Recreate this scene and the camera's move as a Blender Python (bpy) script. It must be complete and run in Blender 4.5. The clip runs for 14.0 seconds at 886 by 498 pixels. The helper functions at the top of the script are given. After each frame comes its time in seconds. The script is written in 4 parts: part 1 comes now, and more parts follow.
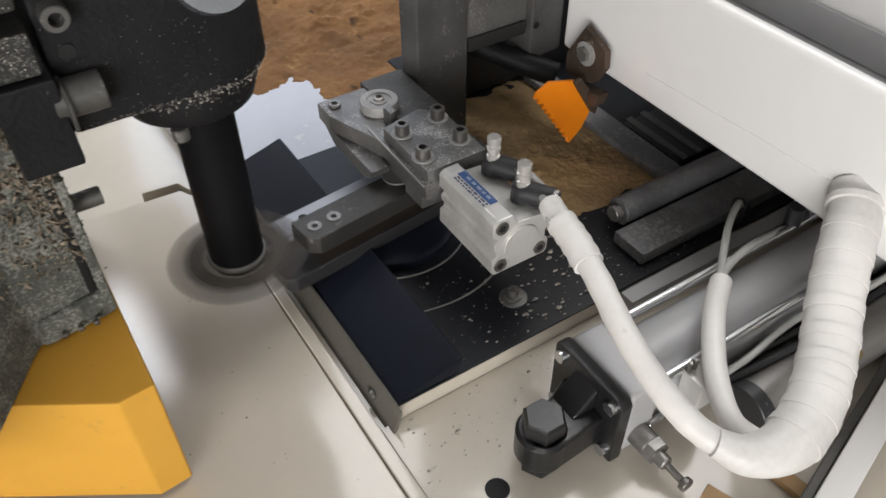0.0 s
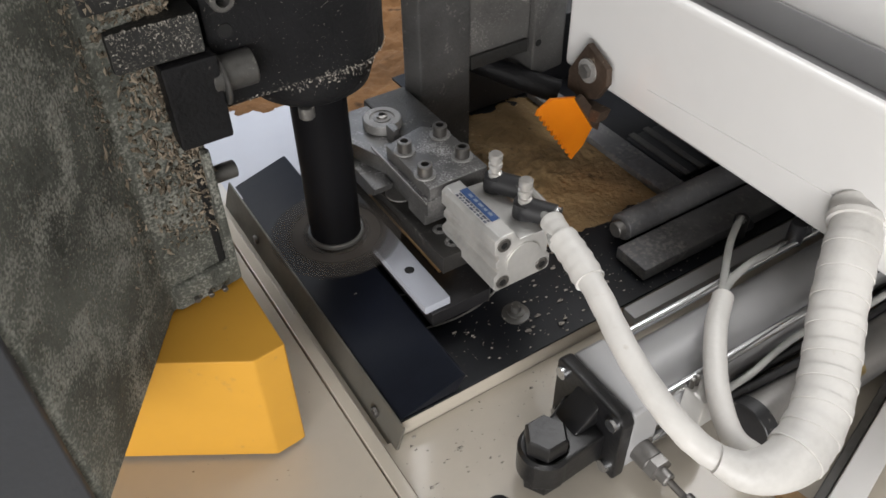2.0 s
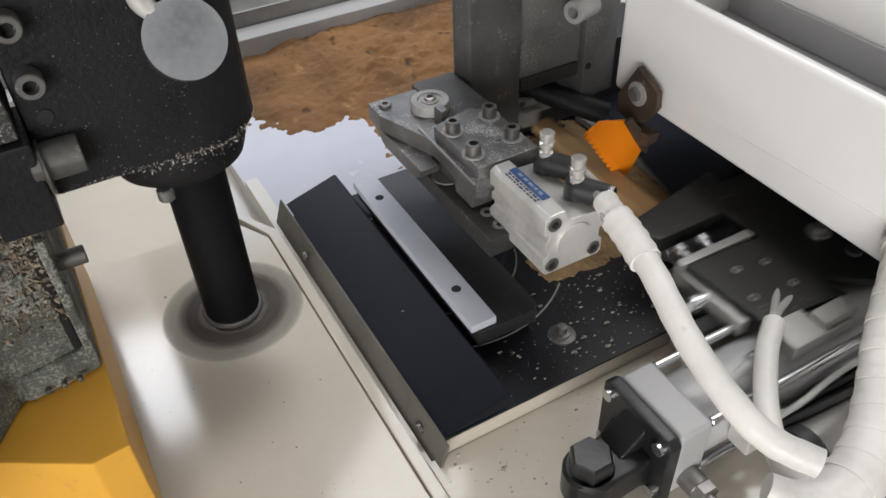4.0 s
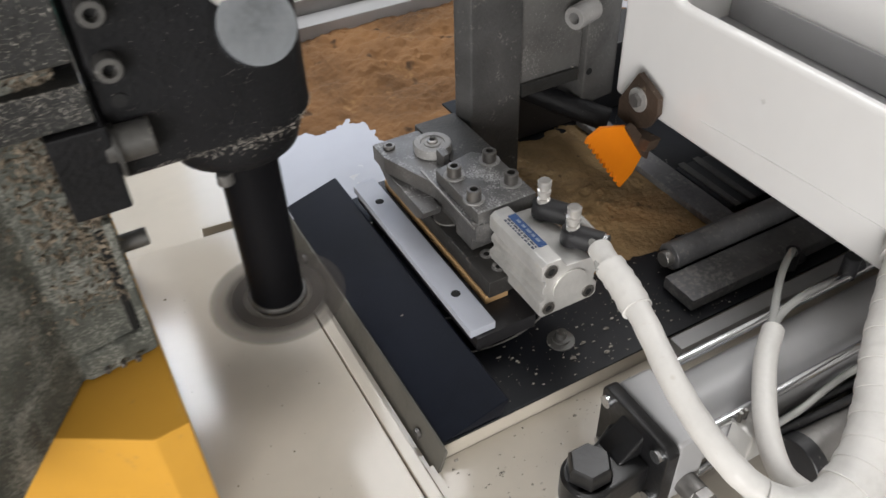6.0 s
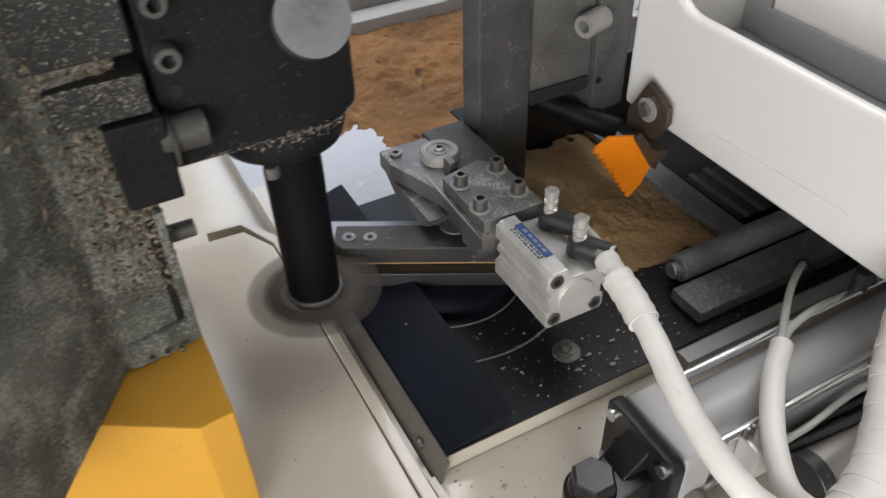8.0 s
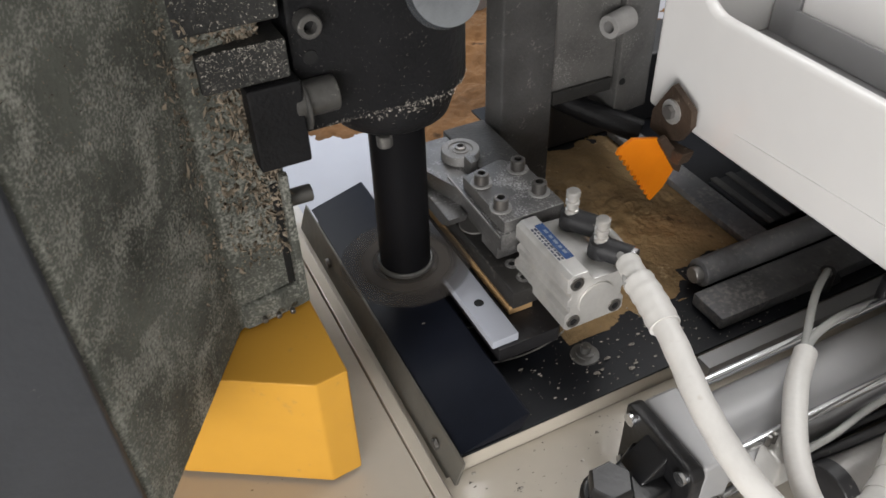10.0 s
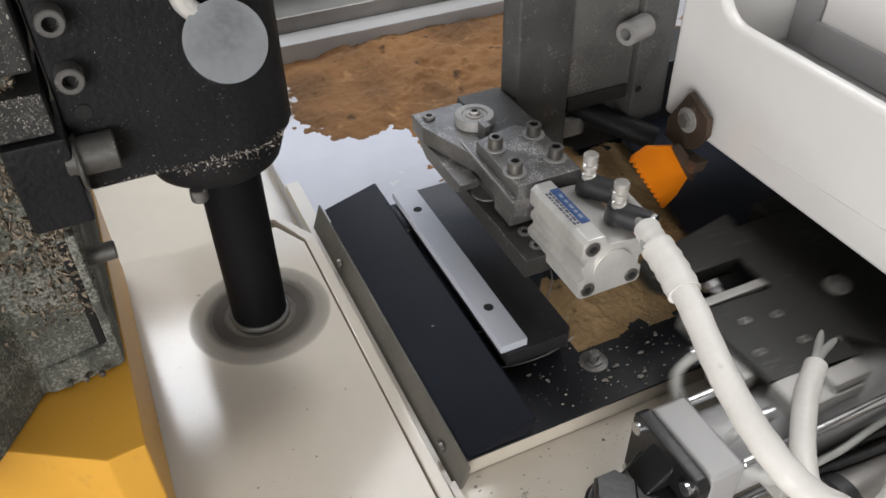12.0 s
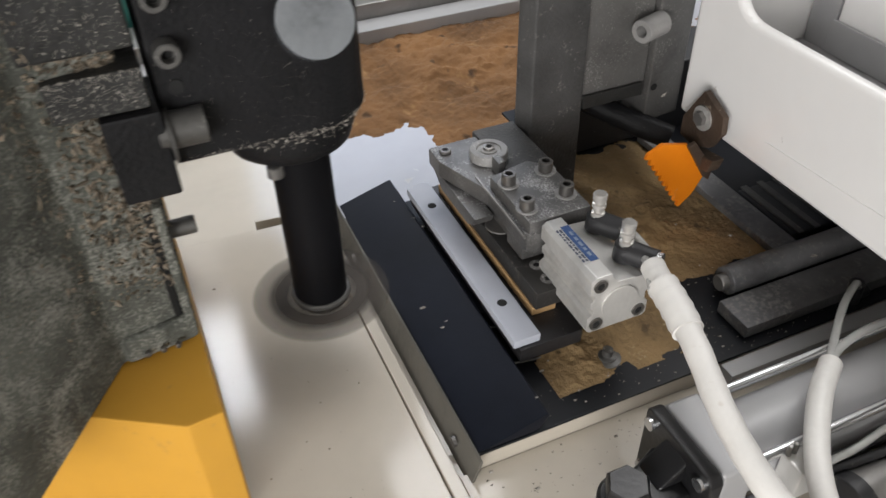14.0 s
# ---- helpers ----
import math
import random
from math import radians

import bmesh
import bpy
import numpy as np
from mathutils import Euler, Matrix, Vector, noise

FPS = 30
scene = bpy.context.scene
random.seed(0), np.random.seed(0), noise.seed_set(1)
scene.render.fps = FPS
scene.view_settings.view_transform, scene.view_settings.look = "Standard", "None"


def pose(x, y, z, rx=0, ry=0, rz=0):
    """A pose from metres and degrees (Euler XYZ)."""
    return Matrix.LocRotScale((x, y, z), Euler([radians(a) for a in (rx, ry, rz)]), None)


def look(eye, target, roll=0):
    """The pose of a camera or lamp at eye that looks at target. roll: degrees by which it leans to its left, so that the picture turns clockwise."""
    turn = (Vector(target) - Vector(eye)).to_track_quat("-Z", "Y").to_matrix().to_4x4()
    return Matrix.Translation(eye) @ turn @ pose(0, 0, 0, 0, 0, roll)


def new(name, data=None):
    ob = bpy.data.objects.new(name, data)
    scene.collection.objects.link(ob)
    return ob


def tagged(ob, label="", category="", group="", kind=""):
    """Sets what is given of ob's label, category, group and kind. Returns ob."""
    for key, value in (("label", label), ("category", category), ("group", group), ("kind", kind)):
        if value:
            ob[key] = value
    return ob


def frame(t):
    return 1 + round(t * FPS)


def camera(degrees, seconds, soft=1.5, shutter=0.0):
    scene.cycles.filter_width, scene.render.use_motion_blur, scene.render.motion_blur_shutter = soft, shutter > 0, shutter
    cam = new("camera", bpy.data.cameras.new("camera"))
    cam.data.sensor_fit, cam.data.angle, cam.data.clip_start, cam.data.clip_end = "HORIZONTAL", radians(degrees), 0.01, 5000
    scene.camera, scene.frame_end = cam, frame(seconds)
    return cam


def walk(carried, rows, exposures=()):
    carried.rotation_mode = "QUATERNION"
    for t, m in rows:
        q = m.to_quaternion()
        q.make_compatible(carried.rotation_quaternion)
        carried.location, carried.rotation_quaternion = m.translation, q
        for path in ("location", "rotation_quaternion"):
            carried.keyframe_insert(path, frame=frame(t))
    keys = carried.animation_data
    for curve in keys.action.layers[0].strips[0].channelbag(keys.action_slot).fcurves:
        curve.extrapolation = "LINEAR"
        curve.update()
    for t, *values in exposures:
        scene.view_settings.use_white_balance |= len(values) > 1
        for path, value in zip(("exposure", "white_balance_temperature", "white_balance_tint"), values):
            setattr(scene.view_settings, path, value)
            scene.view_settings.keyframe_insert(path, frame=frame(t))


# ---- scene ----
cam = camera(57.96, 14.0, soft=1.6, shutter=0.3)
PATH = [
    (0.0, pose(-0.0004, 0.0025, 0.4121, 46.24, 0.30, -32.57)),
    (0.5, pose(0.0023, 0.0016, 0.4137, 46.58, 1.03, -32.00)),
    (1.0, pose(0.0038, 0.0017, 0.4140, 46.71, 0.97, -32.41)),
    (1.5, pose(0.0035, -0.0011, 0.4150, 46.93, 0.64, -32.62)),
    (2.0, pose(0.0023, -0.0002, 0.4150, 47.26, 0.83, -32.27)),
    (2.5, pose(0.0034, 0.0014, 0.4153, 47.48, 1.43, -31.34)),
    (3.0, pose(-0.0000, -0.0000, 0.4150, 48.55, 2.26, -30.07)),
    (5.5, pose(-0.0040, -0.0030, 0.4188, 49.04, 1.85, -29.02)),
    (6.0, pose(-0.0022, -0.0017, 0.4176, 49.11, 1.70, -28.98)),
    (6.5, pose(-0.0015, -0.0027, 0.4196, 50.08, 1.80, -28.73)),
    (7.0, pose(0.0007, -0.0005, 0.4162, 49.67, 1.73, -28.48)),
    (7.5, pose(0.0015, 0.0001, 0.4148, 49.50, 1.60, -28.42)),
    (8.0, pose(0.0013, 0.0014, 0.4156, 49.60, 1.46, -28.03)),
    (10.5, pose(0.0006, 0.0039, 0.4119, 49.91, 1.32, -25.91)),
    (11.0, pose(-0.0006, 0.0034, 0.4129, 50.20, 1.18, -25.44)),
    (11.5, pose(0.0012, 0.0016, 0.4143, 50.16, 1.18, -25.08)),
    (12.0, pose(0.0026, 0.0030, 0.4135, 49.89, 0.98, -24.71)),
    (12.5, pose(0.0010, 0.0010, 0.4142, 50.32, 0.87, -24.22)),
    (13.0, pose(-0.0003, 0.0020, 0.4113, 50.40, 0.94, -24.13)),
    (13.5, pose(0.0006, 0.0016, 0.4111, 50.29, 1.06, -23.99)),
    (14.0, pose(0.0003, -0.0011, 0.4109, 50.11, 1.22, -23.65)),
]

walk(cam, PATH)

# ---- light ----
world = bpy.data.worlds.new("world")
scene.world = world
world.use_nodes = True
world.node_tree.nodes["Background"].inputs[0].default_value = (0.75, 0.86, 1.0, 1)
world.node_tree.nodes["Background"].inputs[1].default_value = 1.0
scene.view_settings.exposure = 0.0


def area_lamp(name, eye, target, w, h, power, colour):
    d = bpy.data.lights.new(name, "AREA")
    d.shape, d.size, d.size_y, d.energy, d.color = "RECTANGLE", w, h, power, colour
    ob = new(name, d)
    ob.matrix_world = look(eye, target)
    return ob


# soft fill added low at the front left; no door stands there
area_lamp("door_daylight", (-1.25, -1.35, 0.42), (0.1, 0.35, 0.05), 1.3, 1.0, 54, (1.0, 0.98, 0.965))
# broad unseen fill added overhead to level table and beam
area_lamp("ceiling_tube_light", (0.80, 0.78, 1.56), (0.62, 0.66, 0), 1.4, 1.0, 28, (1.0, 0.99, 0.995))
area_lamp("ceiling_panel_light", (-0.55, 1.95, 1.57), (-0.55, 1.95, 0), 1.3, 0.50, 28, (0.95, 0.97, 1.0))
area_lamp("window_daylight", (0.72, 2.33, 1.14), (0.72, 0.0, 1.14), 0.9, 0.7, 6.0, (0.60, 0.75, 1.0))


# ---- materials ----
def material(name, colour, rough=0.5, metal=0.0, scale=60.0, vary=0.25, bump=0.15, dust=0.0, dust_colour=(0.42, 0.36, 0.28),
             dust_scale=260.0, coat=0.0, per_object=0.0, spot=0.0, dust_soft=0.22, spec=0.5, dust_patch=1.0, settle=0.0):
    m = bpy.data.materials.new(name)
    m.use_nodes = True
    nt = m.node_tree
    b = nt.nodes["Principled BSDF"]
    tc = nt.nodes.new("ShaderNodeTexCoord")

    def noise_node(s, detail=6.0, distortion=0.0):
        n = nt.nodes.new("ShaderNodeTexNoise")
        n.inputs["Scale"].default_value, n.inputs["Detail"].default_value = s, detail
        n.inputs["Distortion"].default_value = distortion
        nt.links.new(tc.outputs["Object"], n.inputs["Vector"])
        return n

    def ramp(src, a, b2):
        r = nt.nodes.new("ShaderNodeMapRange")
        r.inputs[1].default_value, r.inputs[2].default_value = a, b2
        nt.links.new(src, r.inputs[0])
        return r.outputs[0]

    def mixc(fac, a, b2):
        x = nt.nodes.new("ShaderNodeMix")
        x.data_type = "RGBA"
        for sock, val in ((x.inputs[0], fac), (x.inputs[6], a), (x.inputs[7], b2)):
            if isinstance(val, (tuple, float, int)):
                sock.default_value = (*val, 1) if isinstance(val, tuple) else val
            else:
                nt.links.new(val, sock)
        return x.outputs[2]

    big, fine = noise_node(scale * 0.25, 4.0, 0.6), noise_node(scale * 4.0)
    dark = tuple(max(0.0, k * (1 - vary)) for k in colour)
    light = tuple(min(1.0, k * (1 + vary * 0.6)) for k in colour)
    col = mixc(ramp(big.outputs[0], 0.3, 0.7), dark, light)
    col = mixc(ramp(fine.outputs[0], 0.35, 0.75), col, mixc(0.35, col, light))
    if per_object:
        oi = nt.nodes.new("ShaderNodeObjectInfo")
        col = mixc(ramp(oi.outputs["Random"], 0.0, 1.0 / per_object), col, dark)
    if dust:
        d1, d2 = noise_node(dust_scale, 8.0), noise_node(scale * 0.6, 3.0, 1.0)
        g = nt.nodes.new("ShaderNodeMath")
        g.operation = "ADD"
        nt.links.new(d1.outputs[0], g.inputs[0])
        w = nt.nodes.new("ShaderNodeMapRange")
        w.clamp = False
        w.inputs[3].default_value, w.inputs[4].default_value = 0.5 - dust_patch / 2, 0.5 + dust_patch / 2
        nt.links.new(d2.outputs[0], w.inputs[0])
        nt.links.new(w.outputs[0], g.inputs[1])
        lo = 1.36 - dust * 0.5
        cover = ramp(g.outputs[0], lo, lo + dust_soft)
        if settle:  # dust lies on what faces up, little of it clings to the sides
            geo, xyz = nt.nodes.new("ShaderNodeNewGeometry"), nt.nodes.new("ShaderNodeSeparateXYZ")
            nt.links.new(geo.outputs["Normal"], xyz.inputs[0])
            lie, mul = nt.nodes.new("ShaderNodeMapRange"), nt.nodes.new("ShaderNodeMath")
            lie.inputs[1].default_value, lie.inputs[2].default_value = 0.35, 0.85
            lie.inputs[3].default_value = 1.0 - settle
            mul.operation = "MULTIPLY"
            nt.links.new(xyz.outputs[2], lie.inputs[0])
            nt.links.new(lie.outputs[0], mul.inputs[0])
            nt.links.new(cover, mul.inputs[1])
            cover = mul.outputs[0]
        col = mixc(cover, col, dust_colour)
        rr = nt.nodes.new("ShaderNodeMapRange")
        rr.inputs[3].default_value, rr.inputs[4].default_value = rough, 0.9
        nt.links.new(cover, rr.inputs[0])
        nt.links.new(rr.outputs[0], b.inputs["Roughness"])
        if metal:
            mm = nt.nodes.new("ShaderNodeMapRange")
            mm.inputs[3].default_value, mm.inputs[4].default_value = metal, 0.0
            nt.links.new(cover, mm.inputs[0])
            nt.links.new(mm.outputs[0], b.inputs["Metallic"])
    else:
        rr = nt.nodes.new("ShaderNodeMapRange")
        rr.inputs[3].default_value, rr.inputs[4].default_value = max(0.03, rough * 0.8), min(1.0, rough * 1.2)
        nt.links.new(big.outputs[0], rr.inputs[0])
        nt.links.new(rr.outputs[0], b.inputs["Roughness"])
        b.inputs["Metallic"].default_value = metal
    if spot:
        v = noise_node(spot, 2.0)
        col = mixc(ramp(v.outputs[0], 0.66, 0.72), col, tuple(k * 0.35 for k in colour))
    nt.links.new(col, b.inputs["Base Color"])
    b.inputs["Coat Weight"].default_value = coat
    b.inputs["Specular IOR Level"].default_value = spec
    bp = nt.nodes.new("ShaderNodeBump")
    bp.inputs["Strength"].default_value, bp.inputs["Distance"].default_value = bump, 0.002
    nt.links.new(fine.outputs[0], bp.inputs["Height"])
    nt.links.new(bp.outputs[0], b.inputs["Normal"])
    return m


def see_through(name, colour, alpha, rough=0.5):
    m = material(name, colour, rough, scale=120, vary=0.2)
    b = m.node_tree.nodes["Principled BSDF"]
    b.inputs["Alpha"].default_value = alpha
    return m


def crumbs(name, dark, light):
    """Dust whose every crumb has a tone of its own."""
    m = material(name, light, 0.95, scale=120, vary=0.3, spec=0.1)
    nt = m.node_tree
    geo, mx = nt.nodes.new("ShaderNodeNewGeometry"), nt.nodes.new("ShaderNodeMix")
    mx.data_type = "RGBA"
    mx.inputs[6].default_value, mx.inputs[7].default_value = (*dark, 1), (*light, 1)
    nt.links.new(geo.outputs["Random Per Island"], mx.inputs[0])
    nt.links.new(mx.outputs[2], nt.nodes["Principled BSDF"].inputs["Base Color"])
    return m


BEIGE = material("beige_enamel", (0.52, 0.475, 0.405), 0.12, scale=22, vary=0.09, bump=0.01, spec=0.55)
WHITE = material("white_enamel", (0.80, 0.79, 0.78), 0.32, scale=14, vary=0.05, bump=0.03, coat=0.2)
GREY_PAINT = material("grey_enamel", (0.36, 0.36, 0.365), 0.34, scale=18, vary=0.12, bump=0.04)
BLACK = material("black_plate_paint", (0.010, 0.011, 0.014), 0.36, scale=30, vary=0.3, bump=0.08, spec=0.2, dust=0.12, dust_colour=(0.20, 0.18, 0.15), dust_scale=420)
BLACK_CLEAN = material("black_guard_paint", (0.009, 0.011, 0.018), 0.42, scale=26, vary=0.3, bump=0.05, dust=0.02, dust_colour=(0.14, 0.13, 0.12), dust_scale=500, spec=0.12)
SPINDLE = material("blackened_spindle_steel", (0.006, 0.006, 0.007), 0.5, scale=40, vary=0.3, bump=0.06, spec=0.08)
CAST = material("black_cast_iron", (0.009, 0.009, 0.010), 0.5, scale=90, vary=0.4, bump=0.3, dust=0.10, dust_colour=(0.17, 0.16, 0.14), dust_scale=600, dust_soft=0.18, spec=0.2)
CAST_DUSTY = material("dusty_cast_iron", (0.018, 0.018, 0.017), 0.6, scale=50, vary=0.5, bump=0.5, dust=0.34, dust_colour=(0.20, 0.19, 0.17), dust_scale=900)
STEEL = material("dull_steel", (0.30, 0.29, 0.28), 0.45, 0.8, scale=70, vary=0.3, bump=0.12, dust=0.25, dust_colour=(0.36, 0.33, 0.28))
STEEL_DARK = material("dark_steel", (0.12, 0.117, 0.112), 0.45, 0.6, scale=70, vary=0.4, bump=0.15, dust=0.28, dust_colour=(0.34, 0.32, 0.29), dust_scale=500)
CLAMP = material("dusty_clamp_steel", (0.15, 0.147, 0.145), 0.42, 0.6, scale=80, vary=0.35, bump=0.12, dust=0.66, dust_colour=(0.50, 0.495, 0.49), dust_scale=700, dust_soft=0.34, settle=0.8)
COLUMN = material("grey_cast_column", (0.062, 0.061, 0.060), 0.55, 0.2, scale=110, vary=0.35, bump=0.4, dust=0.42, dust_colour=(0.24, 0.23, 0.21), dust_scale=520, dust_soft=0.3, spec=0.35)
ALU = material("anodised_aluminium", (0.62, 0.61, 0.59), 0.36, 0.5, scale=60, vary=0.3, bump=0.12, dust=0.42, dust_colour=(0.62, 0.60, 0.56), dust_scale=420, dust_soft=0.3)
CHROME = material("polished_steel", (0.62, 0.63, 0.65), 0.18, 0.95, scale=60, vary=0.1, bump=0.02)
BOLT = material("socket_screw_steel", (0.22, 0.21, 0.20), 0.38, 0.85, scale=120, vary=0.3, bump=0.1)
# near-black for discs and strips that paint the shade inside holes and grooves
HOLE_SHADE = material("hole_shade", (0.006, 0.006, 0.006), 0.8, scale=80)
RUBBER = material("black_plastic", (0.02, 0.02, 0.022), 0.45, scale=80, vary=0.3, bump=0.08, dust=0.2, dust_colour=(0.3, 0.28, 0.25))
TEMPLATE = material("white_plastic_template", (0.42, 0.44, 0.50), 0.5, scale=40, vary=0.08, bump=0.05, dust=0.05)
WOOD = material("pale_wood", (0.39, 0.245, 0.115), 0.6, scale=55, vary=0.25, bump=0.1)
YELLOW = material("yellow_enamel", (0.60, 0.315, 0.045), 0.35, scale=14, vary=0.12, bump=0.04, dust=0.22, dust_colour=(0.36, 0.23, 0.09), dust_scale=200, dust_soft=0.4, spec=0.22)
ORANGE = material("orange_rubber", (1.0, 0.27, 0.006), 0.5, scale=60, vary=0.08, bump=0.08)
RUST = material("rusty_steel", (0.09, 0.062, 0.045), 0.6, 0.4, scale=90, vary=0.5, bump=0.3, dust=0.2)
WRAP = material("translucent_white_wrap", (0.66, 0.645, 0.62), 0.42, scale=70, vary=0.16, bump=0.12, coat=0.0, dust=0.2, dust_colour=(0.42, 0.36, 0.28), dust_scale=160, dust_soft=0.5)
TUBE = see_through("clear_tube_plastic", (0.56, 0.56, 0.54), 0.62, 0.2)
DUST = material("brown_sawdust", (0.25, 0.165, 0.078), 0.95, scale=60, vary=0.55, bump=1.0, spot=60, dust=0.4, dust_colour=(0.46, 0.36, 0.21), dust_scale=420, dust_soft=0.35)
DUST_DARK = material("dark_sawdust", (0.17, 0.085, 0.032), 0.95, scale=40, vary=0.6, bump=1.0, spot=34, dust=0.42, dust_colour=(0.42, 0.25, 0.11), dust_scale=90, dust_soft=0.5)
ROLLER = material("dusty_roller", (0.27, 0.265, 0.26), 0.55, 0.2, scale=120, vary=0.25, bump=0.15, dust=0.4, dust_colour=(0.5, 0.49, 0.47), dust_scale=700)
KNOB = material("frosted_knob", (0.58, 0.56, 0.53), 0.25, 0.55, scale=120, vary=0.2, bump=0.1)
LABEL_BLUE = material("blue_print", (0.02, 0.065, 0.20), 0.5, scale=120, vary=0.25, dust=0.30, dust_colour=(0.36, 0.37, 0.38), dust_scale=700)
LABEL_GREY = material("grey_print", (0.25, 0.30, 0.38), 0.5, scale=120, vary=0.2)
LABEL_INK = material("dark_blue_ink", (0.05, 0.055, 0.09), 0.5, scale=120, vary=0.3)
BRASS = material("brass", (0.40, 0.30, 0.14), 0.35, 0.9, scale=120)
ROOM = material("pale_wall_paint", (0.55, 0.54, 0.52), 0.8, scale=5, vary=0.08, bump=0.05)
CONCRETE = material("grey_concrete", (0.28, 0.27, 0.25), 0.85, scale=8, vary=0.25, bump=0.2)
GREEN = material("green_paint", (0.03, 0.14, 0.12), 0.45, scale=20)
DECK = material("pale_deck_paint", (0.40, 0.40, 0.43), 0.22, scale=10, vary=0.12, bump=0.03, dust=0.12, dust_colour=(0.40, 0.34, 0.26), dust_scale=90)
FLANGE = material("bare_sheet_steel", (0.13, 0.125, 0.11), 0.5, 0.4, scale=50, vary=0.4, bump=0.1, dust=0.2, dust_colour=(0.35, 0.32, 0.26))
JIGSTEEL = material("blackened_jig_steel", (0.035, 0.034, 0.036), 0.42, 0.4, scale=60, vary=0.3, bump=0.1, dust=0.12, dust_colour=(0.2, 0.19, 0.18), dust_scale=500)
PAD = material("blackened_bar_steel", (0.04, 0.038, 0.036), 0.5, 0.4, scale=60, vary=0.4, bump=0.15, dust=0.36, dust_colour=(0.17, 0.155, 0.14), dust_scale=300)
LOADER_BLACK = material("black_oxide_plate", (0.012, 0.012, 0.011), 0.32, scale=40, vary=0.4, bump=0.08, dust=0.40, dust_colour=(0.20, 0.185, 0.165), dust_scale=300, dust_soft=0.5, spec=0.28)
GRIP = material("satin_aluminium", (0.27, 0.265, 0.255), 0.42, 0.5, scale=70, vary=0.25, bump=0.12, dust=0.32, dust_colour=(0.34, 0.32, 0.29), dust_scale=420)
BLACKCAST = material("black_machine_paint", (0.012, 0.012, 0.013), 0.33, scale=60, vary=0.4, bump=0.12, dust=0.06, dust_colour=(0.2, 0.19, 0.17))
# frame casting darkened for the face that turns away from the light
FRAME_SHADED = material("shaded_frame_side", (0.036, 0.039, 0.045), 0.5, scale=60, vary=0.3, bump=0.1, dust=0.08, dust_colour=(0.2, 0.19, 0.17), dust_scale=400)
RAIL = material("worn_rail_steel", (0.15, 0.15, 0.155), 0.4, 0.3, scale=60, vary=0.45, bump=0.15, dust=0.62, dust_colour=(0.30, 0.29, 0.275), dust_scale=300, dust_soft=0.4)
WAY = material("dusty_way_steel", (0.115, 0.112, 0.108), 0.5, 0.3, scale=70, vary=0.35, bump=0.25, dust=0.5, dust_colour=(0.32, 0.31, 0.295), dust_scale=700, dust_soft=0.26, dust_patch=0.45)
FRAME = material("dust_caked_frame", (0.11, 0.115, 0.10), 0.8, scale=60, vary=0.6, bump=1.0, dust=0.80, dust_colour=(0.40, 0.40, 0.355), dust_scale=700, dust_soft=0.38, spec=0.25, dust_patch=0.8)
CRUST = crumbs("pale_caked_dust", (0.10, 0.09, 0.08), (0.50, 0.47, 0.42))
CRUST_BROWN = crumbs("brown_caked_dust", (0.03, 0.025, 0.019), (0.36, 0.30, 0.23))
BRUSHED = material("brushed_silver", (0.56, 0.60, 0.65), 0.22, 0.9, scale=90, vary=0.35, bump=0.03)


def swirl():
    """The see-through blur of a spinning cutter: denser round the spindle, thin at the rim."""
    m = material("spinning_cutter", (0.075, 0.066, 0.058), 0.7, scale=20, vary=0.1, bump=0.0, spec=0.1)
    nt = m.node_tree
    tc, sub, ln = nt.nodes.new("ShaderNodeTexCoord"), nt.nodes.new("ShaderNodeVectorMath"), nt.nodes.new("ShaderNodeVectorMath")
    sub.operation, ln.operation = "SUBTRACT", "LENGTH"
    sub.inputs[1].default_value = (0, 0.388, 0.053)
    nt.links.new(tc.outputs["Object"], sub.inputs[0])
    nt.links.new(sub.outputs[0], ln.inputs[0])
    cr = nt.nodes.new("ShaderNodeValToRGB")
    mr = nt.nodes.new("ShaderNodeMapRange")
    mr.inputs[1].default_value, mr.inputs[2].default_value = 0.017, 0.0455
    nt.links.new(ln.outputs["Value"], mr.inputs[0])
    nt.links.new(mr.outputs[0], cr.inputs[0])
    el = cr.color_ramp.elements
    el[0].position, el[0].color = 0.0, (0.9, 0.9, 0.9, 1)
    el[1].position, el[1].color = 1.0, (0.0, 0.0, 0.0, 1)
    for at, v in ((0.10, 0.62), (0.26, 0.94), (0.42, 0.90), (0.52, 0.70), (0.66, 0.40), (0.80, 0.36), (0.93, 0.27)):
        e = el.new(at)
        e.color = (v, v, v, 1)
    nt.links.new(cr.outputs[0], nt.nodes["Principled BSDF"].inputs["Alpha"])
    return m


BLUR = swirl()


# ---- builders ----
def thing(name, label, category, at=None, group="", kind=""):
    ob = new(name)
    ob.empty_display_size = 0.02
    if at is not None:
        ob.matrix_basis = at
    return tagged(ob, label, category, group, kind)


def weighted_normals(bm):
    """Corner normals led by the largest faces, so that flat sides stay flat beside their rounded edges."""
    area = {f: f.calc_area() for f in bm.faces}
    out = []
    for f in bm.faces:
        for corner in f.loops:
            n = Vector((0, 0, 0))
            for g in corner.vert.link_faces:
                if g.normal.dot(f.normal) > 0.75:
                    n += g.normal * area[g]
            out.append(n.normalized() if n.length > 1e-12 else f.normal.copy())
    return out


